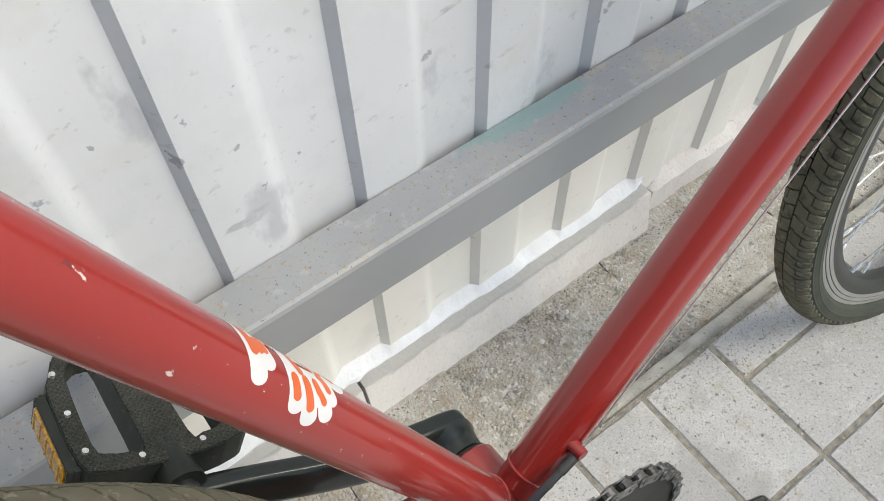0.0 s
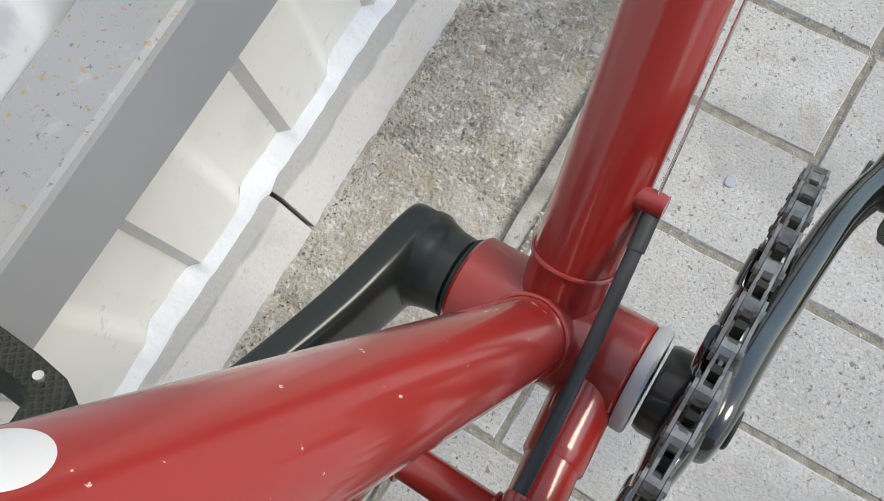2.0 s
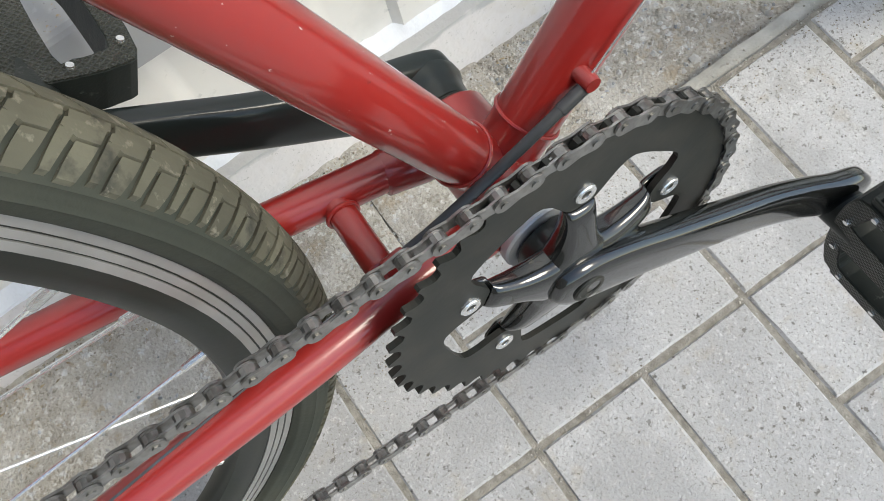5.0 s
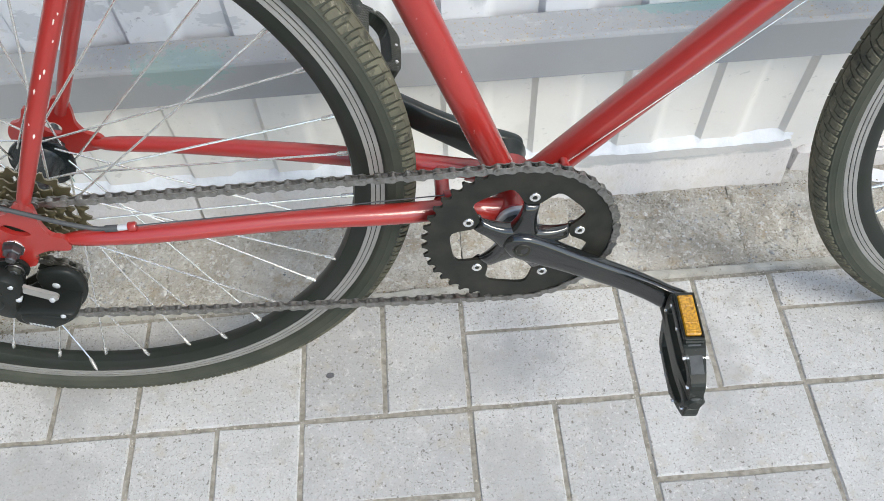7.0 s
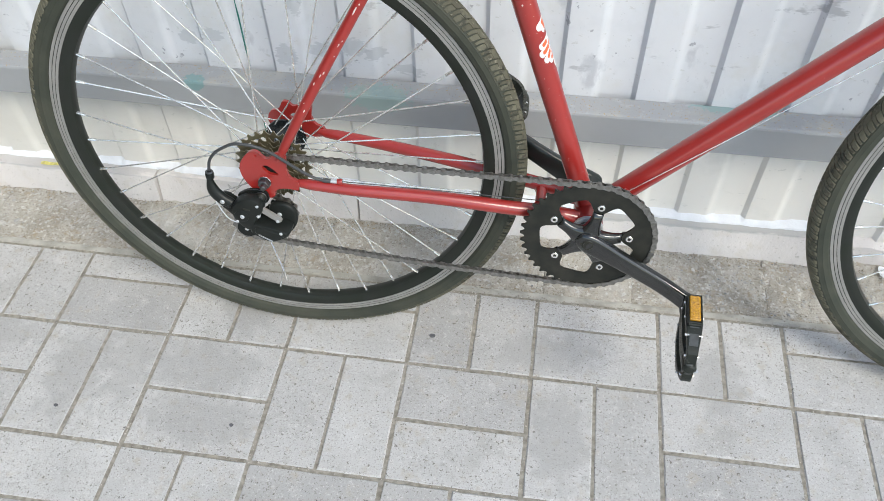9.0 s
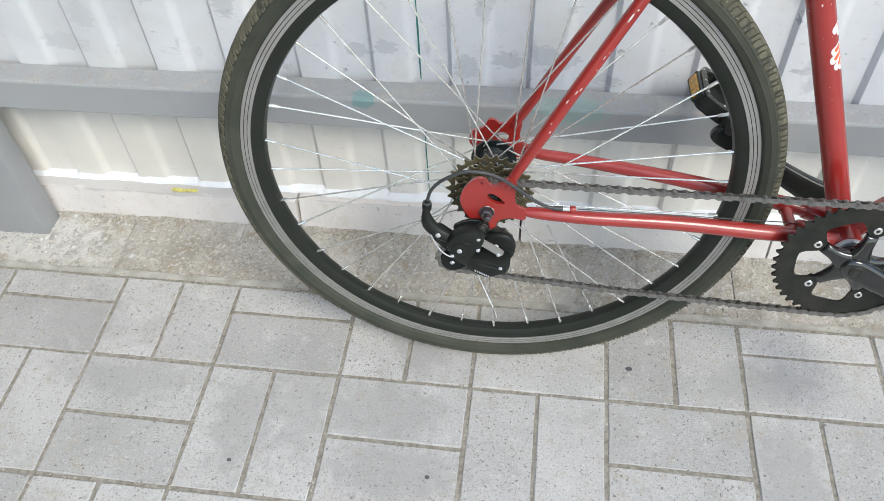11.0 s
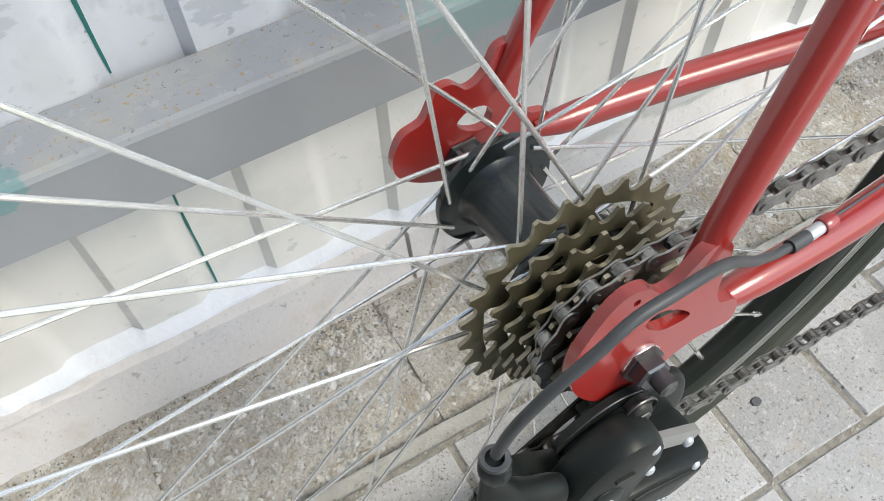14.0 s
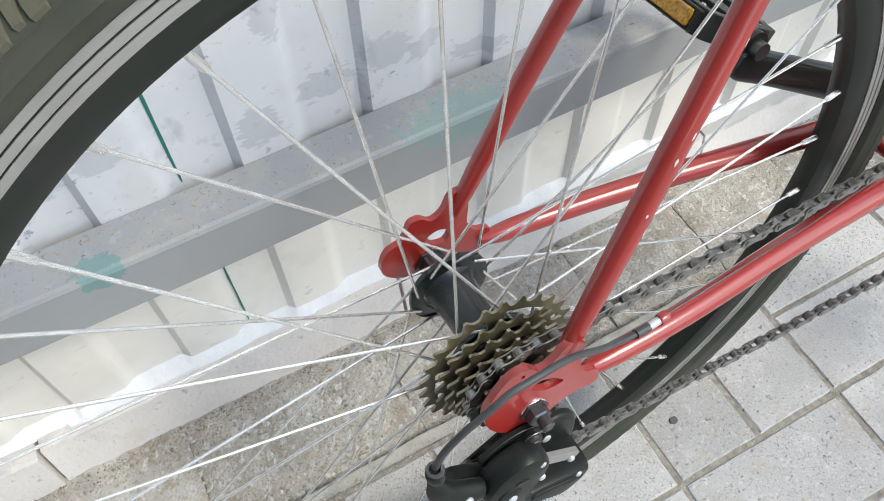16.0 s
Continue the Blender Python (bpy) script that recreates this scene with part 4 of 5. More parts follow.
keys = [(-0.0165, -0.0635, 0.0030, 0.0040), (-0.0145, -0.0640, 0.0085, 0.0070), (-0.006, -0.0650, 0.0138, 0.0082), (0.006, -0.0658, 0.0156, 0.0082), (0.026, -0.0672, 0.0150, 0.0080), (0.046, -0.0690, 0.0136, 0.0078), (0.080, -0.0722, 0.0125, 0.0074), (0.115, -0.0760, 0.0122, 0.0072), (0.140, -0.0808, 0.0122, 0.0072), (0.156, -0.0852, 0.0126, 0.0072), (0.172, -0.0876, 0.0132, 0.0070), (0.1815, -0.0880, 0.0092, 0.0064), (0.1845, -0.0880, 0.0030, 0.0040)]
part("crank_arm", bar(bmesh.new(), ease(keys, 4), ARM, ACROSS, 1), GLOSS_BLACK, crankset, "glossy black crank arm")
keys = [(0.0135, 0.0625, 0.0100, 0.0055), (0.0120, 0.0625, 0.0165, 0.0074), (0.006, 0.0625, 0.0198, 0.0084), (-0.006, 0.0625, 0.0204, 0.0088), (-0.022, 0.0630, 0.0192, 0.0086), (-0.045, 0.0652, 0.0165, 0.0082), (-0.085, 0.0712, 0.0146, 0.0076), (-0.125, 0.0800, 0.0138, 0.0074), (-0.150, 0.0850, 0.0136, 0.0074), (-0.170, 0.0872, 0.0134, 0.0070), (-0.181, 0.0872, 0.0092, 0.0060), (-0.184, 0.0872, 0.0030, 0.0040)]
part("crank_arm", bar(bmesh.new(), ease(keys, 4), ARM, ACROSS, 1), BLACK, bicycle, "satin black crank arm")
part("crank_hub", lathe(bmesh.new(), [(0.0150, 0.0385), (0.0168, 0.040), (0.0172, 0.046), (0.0184, 0.051), (0.0204, 0.0550), (0.0204, 0.0590), (0.004, 0.061), (0.004, 0.0385)], 36, centre=(BX, 0, BZ)), BLACK, bicycle)
part("bearing_cup", lathe(bmesh.new(), [(0.0205, -0.0362), (0.0210, -0.0372), (0.0210, -0.0408), (0.0200, -0.0418), (0.010, -0.0418), (0.010, -0.0362)], 48, centre=(BX, 0, BZ)), CUP, bicycle, "pale grey bearing cup")
part("bearing_cup", lathe(bmesh.new(), [(0.0180, 0.0362), (0.0180, 0.0382), (0.010, 0.0385), (0.010, 0.0362)], 48, centre=(BX, 0, BZ)), RING, bicycle)

# the chain's way: chainring, sprocket, two jockey wheels
GX, GZ, TX, TZ, JR = -0.379, 0.2830, -0.434, 0.2500, 0.0205
CY = -0.0265 - 0.0057 * 4
WAY = [(BX, BZ, 0.0890, 1, RB), (AX, AZ, 0.0325, 1, CY), (GX, GZ, JR, -1, CY), (TX, TZ, JR, 1, CY)]


def belt(way):
    """Tangents between circles; turn +1: counter-clockwise seen with x to the right and z up."""
    legs = []
    for i in range(len(way)):
        (x0, z0, r0, t0, y0), (x1, z1, r1, t1, y1) = way[i], way[(i + 1) % len(way)]
        dx, dz = x1 - x0, z1 - z0
        d = math.hypot(dx, dz)
        base = math.atan2(dz, dx)
        off = math.acos(max(-1, min(1, (r0 - r1 * t0 * t1) / d)))
        a0 = base - t0 * off
        a1 = a0 if t0 == t1 else a0 + math.pi
        legs.append((Vector((x0 + r0 * math.cos(a0), y0, z0 + r0 * math.sin(a0))), Vector((x1 + r1 * math.cos(a1), y1, z1 + r1 * math.sin(a1))), a0, a1))
    pts = []
    for i in range(len(way)):
        x, z, r, t, y = way[i]
        a_in, a_out = legs[i - 1][3], legs[i][2]
        sweep = ((a_out - a_in) * t) % (2 * math.pi)
        n = max(2, int(sweep * r / 0.001))
        pts += [Vector((x + r * math.cos(a_in + t * sweep * k / n), y, z + r * math.sin(a_in + t * sweep * k / n))) for k in range(n + 1)]
        p, q = legs[i][0], legs[i][1]
        sag = -0.004 if i == 3 else -0.001
        m = 60
        pts += [p.lerp(q, k / m) + Vector((0, 0, sag * math.sin(math.pi * k / m))) for k in range(1, m)]
    return pts


pts = belt(WAY)
joints = [pts[0]]
for p in pts[1:] + [pts[0]]:
    while (p - joints[-1]).length >= 0.0127:
        joints.append(joints[-1] + (p - joints[-1]).normalized() * 0.0127)
    # step on along the way
chain = part("chain", tube(bmesh.new(), [Vector((BX, RB - 0.0005, BZ + 0.089)), Vector((BX, RB + 0.0005, BZ + 0.089))], 0.0025, 10), CHAIN, bicycle, "oily grey steel roller chain")


def link_plate(bm, y0, y1, waist):
    pts = []
    for k in range(9):
        a = math.pi / 2 + math.pi * k / 8
        pts.append((0.0040 * math.cos(a), 0.0040 * math.sin(a)))
    pts.append((0.00635, -waist))
    for k in range(9):
        a = -math.pi / 2 + math.pi * k / 8
        pts.append((0.0127 + 0.0040 * math.cos(a), 0.0040 * math.sin(a)))
    pts.append((0.00635, waist))
    return plate(bm, pts, y0, y1)


bm = bmesh.new()
link_plate(bm, -0.0034, -0.0024, 0.0027)
link_plate(bm, 0.0024, 0.0034, 0.0027)
for x in (0, 0.0127):
    lathe(bm, [(0.0001, -0.0040), (0.0017, -0.0040), (0.0017, 0.0040), (0.0001, 0.0040)], 8, centre=(x, 0, 0), closed=False)
outer = part("chain_link", bm, CHAIN, chain, smooth=False)
bm = bmesh.new()
link_plate(bm, -0.0022, -0.0013, 0.0027)
link_plate(bm, 0.0013, 0.0022, 0.0027)
for x in (0, 0.0127):
    lathe(bm, [(0.0038, -0.0013), (0.0038, 0.0013), (0.001, 0.0013), (0.001, -0.0013)], 12, centre=(x, 0, 0))
inner = part("chain_link", bm, CHAIN, chain, smooth=False)
for k, (a, b) in enumerate(zip(joints, joints[1:])):
    d = (b - a).normalized()
    up = d.cross(Vector((0, 1, 0))).normalized() * -1
    side = up.cross(d)
    m = Matrix.Translation(a) @ Matrix((d, side, up)).transposed().to_4x4()
    src = outer if k % 2 else inner
    if k < 2:
        src.matrix_basis = m
    else:
        again(src, chain, m)

# ---- rear derailleur ----
def dome(bm, outline, y0, y1, soft=0.22):
    """A moulded piece: the outline pulled in towards its crown, rounded over from y0 to y1."""
    n = len(outline)
    cx, cz = sum(p[0] for p in outline) / n, sum(p[1] for p in outline) / n
    rings = []
    for k, f in ((1.0 - soft * 0.35, 0.0), (1.0, 0.12), (1.0, 0.55), (1.0 - soft * 0.22, 0.78), (1.0 - soft * 0.6, 0.93), (1.0 - soft * 1.3, 1.0), (0.3, 1.04)):
        rings.append([bm.verts.new((cx + (x - cx) * k, y0 + (y1 - y0) * f, cz + (z - cz) * k)) for x, z in outline])
    for A, B in zip(rings, rings[1:]):
        for i in range(n):
            bm.faces.new((A[i], A[(i + 1) % n], B[(i + 1) % n], B[i]))
    bm.faces.new(rings[0][::-1])
    bm.faces.new(rings[-1])
    return bm


derailleur = part("rear_derailleur", plate(bmesh.new(), rounded([(-0.4300, 0.3230), (-0.4230, 0.3310), (-0.4120, 0.3360), (-0.3990, 0.3372), (-0.3880, 0.3330), (-0.3855, 0.3225), (-0.3920, 0.3140), (-0.4060, 0.3110), (-0.4200, 0.3110)], 4), -0.0735, -0.0702), MOULDED, bicycle, "black plastic and steel rear derailleur")


def capsule(x0, z0, r0, x1, z1, r1, n=10):
    base = math.atan2(z1 - z0, x1 - x0)
    return [(x0 + r0 * math.cos(base + math.pi / 2 + math.pi * k / n), z0 + r0 * math.sin(base + math.pi / 2 + math.pi * k / n)) for k in range(n + 1)] + [(x1 + r1 * math.cos(base - math.pi / 2 + math.pi * k / n), z1 + r1 * math.sin(base - math.pi / 2 + math.pi * k / n)) for k in range(n + 1)]


def stud(x, y, z, r, material=None, h=0.0016, name="rivet"):
    r *= 0.8
    bm = lathe(bmesh.new(), [(0.0001, y - h), (r * 0.45, y - h * 0.95), (r * 0.8, y - h * 0.7), (r, y - h * 0.2), (r, y + 0.004), (0.0001, y + 0.004)], 14, centre=(x, 0, z), closed=False)
    return part(name, bm, material or CUP, derailleur)


part("hanger_edge", tube(bmesh.new(), curve_points([(-0.4250, -0.0733, 0.3292), (-0.4130, -0.0735, 0.3354), (-0.4000, -0.0736, 0.3371), (-0.3895, -0.0736, 0.3338)], 5), 0.0004, 8), DULL, derailleur, "worn bright edge")
part("body_knuckle", dome(bmesh.new(), capsule(-0.4000, 0.3210, 0.0105, -0.4180, 0.3170, 0.0100), -0.0730, -0.0810), MOULDED, derailleur)
stud(-0.3945, -0.0780, 0.3285, 0.0076, RING, 0.0035, "pivot_bolt")
part("bolt_socket", lathe(bmesh.new(), [(0.0001, -0.0838), (0.0030, -0.0838), (0.0034, -0.0834), (0.0034, -0.0825), (0.0001, -0.0825)], 6, centre=(-0.3945, 0.0020, 0.3285), closed=False), DULL, derailleur)
# cable arm at the back
part("cable_arm", tube(bmesh.new(), curve_points([(-0.4608, -0.0805, 0.3600), (-0.4618, -0.0808, 0.3480), (-0.4590, -0.0815, 0.3340), (-0.4490, -0.0825, 0.3230), (-0.4360, -0.0835, 0.3160)], 5), [0.0044, 0.0044, 0.0045, 0.0047, 0.0050, 0.0056, 0.0064, 0.0072, 0.0079, 0.0084, 0.0087, 0.0089, 0.0090, 0.0090, 0.0090, 0.0090, 0.0089, 0.0088, 0.0086, 0.0082, 0.0076], 20, flat=0.80), MOULDED, derailleur)
part("barrel_adjuster", tube(bmesh.new(), [(-0.4609, -0.0805, 0.3560), (-0.4607, -0.0805, 0.3590), (-0.4605, -0.0805, 0.3640), (-0.4603, -0.0805, 0.3650)], [0.0056, 0.0060, 0.0060, 0.0052], 10), MOULDED, derailleur)
part("adjuster_ring", lathe(bmesh.new(), [(0.0030, 0.0), (0.0050, 0.0004), (0.0055, 0.0016), (0.0050, 0.0026), (0.0034, 0.0028), (0.0030, 0.0014)], 24), DULL, derailleur, "bare steel adjuster collar").matrix_basis = Matrix.Translation((-0.4604, -0.0805, 0.3645)) @ Matrix.Rotation(radians(90), 4, "X")
part("bolt_rim", lathe(bmesh.new(), [(0.0076, -0.0806), (0.0082, -0.0812), (0.0086, -0.0806), (0.0084, -0.0798), (0.0076, -0.0798)], 28, centre=(-0.3945, 0.0020, 0.3285)), DULL, derailleur, "worn steel bolt rim")

part("inner_link", dome(bmesh.new(), capsule(-0.4500, 0.3130, 0.0100, -0.4320, 0.2960, 0.0120), -0.0640, -0.0790), MOULDED, derailleur)
# the large moulded link that carries the cable clamp
part("outer_link", dome(bmesh.new(), rounded([(-0.4365, 0.3040), (-0.4340, 0.3170), (-0.4240, 0.3285), (-0.4080, 0.3345), (-0.3955, 0.3300), (-0.3900, 0.3190), (-0.3935, 0.3080), (-0.4020, 0.2950), (-0.4060, 0.2830), (-0.4150, 0.2760), (-0.4290, 0.2870)], 4), -0.0760, -0.0930, 0.13), MOULDED, derailleur)
part("link_hub", lathe(bmesh.new(), [(0.0001, -0.0948), (0.0080, -0.0948), (0.0098, -0.0940), (0.0104, -0.0925), (0.0104, -0.0900), (0.0001, -0.0900)], 32, centre=(-0.4210, 0, 0.3040), closed=False), MOULDED, derailleur)
part("cover_slot", plate(bmesh.new(), rounded([(-0.4160, 0.3185), (-0.4080, 0.3175), (-0.4075, 0.3150), (-0.4150, 0.3158)], 3), -0.0945, -0.0925), RING, derailleur)
part("link_arm", plate(bmesh.new(), capsule(-0.3950, 0.3150, 0.0044, -0.3705, 0.2985, 0.0044), -0.0880, -0.0845), TRACK, derailleur, "bare steel link")
part("knuckle", dome(bmesh.new(), rounded([(-0.4120, 0.2900), (-0.4040, 0.2910), (-0.3800, 0.2860), (-0.3600, 0.2790), (-0.3580, 0.2735), (-0.3630, 0.2680), (-0.3820, 0.2590), (-0.3890, 0.2595), (-0.4080, 0.2690), (-0.4150, 0.2780)], 3), -0.0660, -0.0930, 0.10), MOULDED, derailleur)
part("name_cover", dome(bmesh.new(), rounded([(-0.4035, 0.2850), (-0.3800, 0.2800), (-0.3660, 0.2745), (-0.3680, 0.2700), (-0.3835, 0.2630), (-0.4040, 0.2720)], 3), -0.0915, -0.0945, 0.06), MOULDED, derailleur)
for k in range(7):
    x, z = -0.4010 + 0.0028 * k, 0.2718 - 0.0014 * k
    part("printed_bar", plate(bmesh.new(), [(x, z), (x + 0.0020, z - 0.0010), (x + 0.0020, z + 0.0014), (x, z + 0.0024)], -0.0953, -0.0947), CUP, derailleur, smooth=False)
part("cage_guard", dome(bmesh.new(), rounded([(-0.3920, 0.3000), (-0.3810, 0.3085), (-0.3640, 0.3080), (-0.3540, 0.2980), (-0.3530, 0.2800), (-0.3610, 0.2620), (-0.3740, 0.2500), (-0.3850, 0.2520), (-0.3910, 0.2740)], 4), -0.0590, -0.0665, 0.14), MOULDED, derailleur)
for y0, y1 in ((-0.0590, -0.0572), (-0.0455, -0.0440)):
    part("cage_plate", plate(bmesh.new(), capsule(GX, GZ, 0.0135, TX, TZ, 0.0145), y0, y1, (circle((GX * 0.55 + TX * 0.45), (GZ * 0.55 + TZ * 0.45), 0.011, 14, 0.0045, math.atan2(GZ - TZ, GX - TX)),)), RING if y0 > -0.05 else MOULDED, derailleur)
for x, z in ((GX, GZ), (TX, TZ)):
    n = 11
    o = []
    for k in range(n):
        for f, q in ((-0.3, 0.0185), (-0.12, 0.0218), (0.12, 0.0218), (0.3, 0.0185)):
            a = 2 * math.pi * (k + f) / n
            o.append((x + q * math.cos(a), z + q * math.sin(a)))
    part("jockey_wheel", plate(bmesh.new(), o, CY - 0.0020, CY + 0.0020), MOULDED, derailleur, smooth=False)
    stud(x, -0.0595, z, 0.0042, STEEL)
for x, y, z, r in ((-0.4200, -0.0948, 0.3035, 0.0042), (-0.4290, -0.0925, 0.2930, 0.0032), (-0.4470, -0.0895, 0.3225, 0.0042), (-0.3975, -0.0925, 0.3050, 0.0034), (-0.3970, -0.0920, 0.3225, 0.0034), (-0.3770, -0.0665, 0.2900, 0.0046), (-0.3725, -0.0885, 0.2960, 0.0034), (-0.3690, -0.0930, 0.2775, 0.0032)):
    stud(x, y, z, r)
part("cable_end", tube(bmesh.new(), curve_points([(-0.4560, -0.0895, 0.3230), (-0.4500, -0.0915, 0.3110), (-0.4430, -0.0935, 0.3010), (-0.4350, -0.0945, 0.2950), (-0.4290, -0.0945, 0.2930)], 5), 0.0009, 6), CUP, derailleur)

part("cable_tail", tube(bmesh.new(), curve_points([(-0.4140, -0.0640, 0.2700), (-0.4040, -0.0640, 0.2480), (-0.3977, -0.0657, 0.2322), (-0.3870, -0.0760, 0.2145), (-0.3765, -0.0868, 0.1979)], 5), 0.0007, 8), STEEL, derailleur)
part("cable_crimp", tube(bmesh.new(), [(-0.3768, -0.0865, 0.1984), (-0.3755, -0.0885, 0.1965), (-0.3720, -0.0940, 0.1915), (-0.3705, -0.0961, 0.1893)], [0.0010, 0.0017, 0.0017, 0.0006], 10), TRACK, derailleur, "bright crimped cable cap")

# ---- rear brake ----
for s in (-1, 1):
    shoe = part("brake_shoe", tube(bmesh.new(), [(-0.270, 0.0185 * s, 0.652), (-0.258, 0.0185 * s, 0.645), (-0.228, 0.0185 * s, 0.626), (-0.216, 0.0185 * s, 0.617)], [0.003, 0.0055, 0.0055, 0.003], 12), BLACK, bicycle)
    part("shoe_bolt", lathe(bmesh.new(), [(0.0001, s * 0.0345), (0.0030, s * 0.0345), (0.0034, s * 0.0315), (0.0060, s * 0.031), (0.0060, s * 0.0235), (0.0001, s * 0.0225)], 16, centre=(-0.243, 0, 0.636), closed=False), STEEL, shoe)
    if s > 0:
        part("shoe_washer", lathe(bmesh.new(), [(0.0001, s * 0.036), (0.003, s * 0.036), (0.0036, s * 0.033), (0.0095, s * 0.0325), (0.0100, s * 0.027), (0.0001, s * 0.0245)], 24, centre=(-0.2405, 0, 0.5905), closed=False), BLACK, shoe)
        part("washer_bolt", lathe(bmesh.new(), [(0.0001, s * 0.0385), (0.0026, s * 0.0385), (0.0030, s * 0.0355), (0.0001, s * 0.034)], 12, centre=(-0.2405, 0, 0.5905), closed=False), STEEL, shoe)
    part("brake_arm", tube(bmesh.new(), curve_points([(-0.243, 0.028 * s, 0.636), (-0.232, 0.034 * s, 0.662), (-0.214, 0.034 * s, 0.700), (-0.196, 0.012 * s, 0.722)], 4), 0.0055, 12, flat=0.7), BLACK, shoe)

# ---- gear cable ----
def boss(p, q, r=0.0043):
    part("cable_stop", tube(bmesh.new(), [p, Vector(p).lerp(Vector(q), 0.15), Vector(p).lerp(Vector(q), 0.85), q], [r * 0.9, r, r, r * 0.9], 14), RED, bicycle)


boss((0.0975, -0.0080, 0.3478), (0.0975, -0.0222, 0.3478), 0.0041)
part("housing", tube(bmesh.new(), curve_points([(0.0940, -0.0188, 0.3450), (0.070, -0.0206, 0.3402), (0.045, -0.0222, 0.3352), (0.015, -0.0236, 0.3296), (-0.006, -0.0240, 0.3265)], 6), 0.0026, 12), HOUSING, bicycle, "black cable housing")
part("ferrule", tube(bmesh.new(), [(0.0950, -0.0188, 0.3452), (0.0820, -0.0198, 0.3426)], 0.0031, 12), HOUSING, bicycle)
boss((-0.003, -0.0242, 0.3258), (-0.014, -0.0252, 0.3265), 0.0046)
part("inner_cable", tube(bmesh.new(), [(0.0985, -0.0186, 0.350), (0.300, -0.0165, 0.5235), (0.460, -0.0148, 0.661)], 0.0006, 8), STEEL, bicycle)
part("inner_cable", tube(bmesh.new(), [(-0.010, -0.0250, 0.3265), (-0.150, -0.0460, 0.3435), (-0.287, -0.0590, 0.3535)], 0.0006, 8), DULL, bicycle)
boss((-0.283, -0.0590, 0.3530), (-0.290, -0.0596, 0.3532), 0.0042)
part("ferrule", tube(bmesh.new(), [(-0.290, -0.0596, 0.3532), (-0.299, -0.0603, 0.3535)], 0.0029, 12), CUP, bicycle, "silver housing ferrule")
part("housing_cap", tube(bmesh.new(), [(-0.2985, -0.0603, 0.3535), (-0.309, -0.0611, 0.3545)], 0.0032, 12), HOUSING, bicycle)
loop = [(-0.300, -0.0604, 0.3536), (-0.316, -0.0616, 0.3560), (-0.330, -0.0650, 0.3655), (-0.343, -0.0700, 0.3785), (-0.356, -0.0748, 0.3925), (-0.370, -0.0795, 0.4062), (-0.385, -0.0840, 0.4165), (-0.400, -0.0865, 0.4205), (-0.415, -0.0872, 0.4203), (-0.4285, -0.0876, 0.4138), (-0.4430, -0.0862, 0.4030), (-0.4545, -0.0836, 0.3872), (-0.4600, -0.0805, 0.3690)]
part("housing", tube(bmesh.new(), curve_points(loop, 5), 0.0021, 12), HOUSING, bicycle, "grey cable housing in a loop")


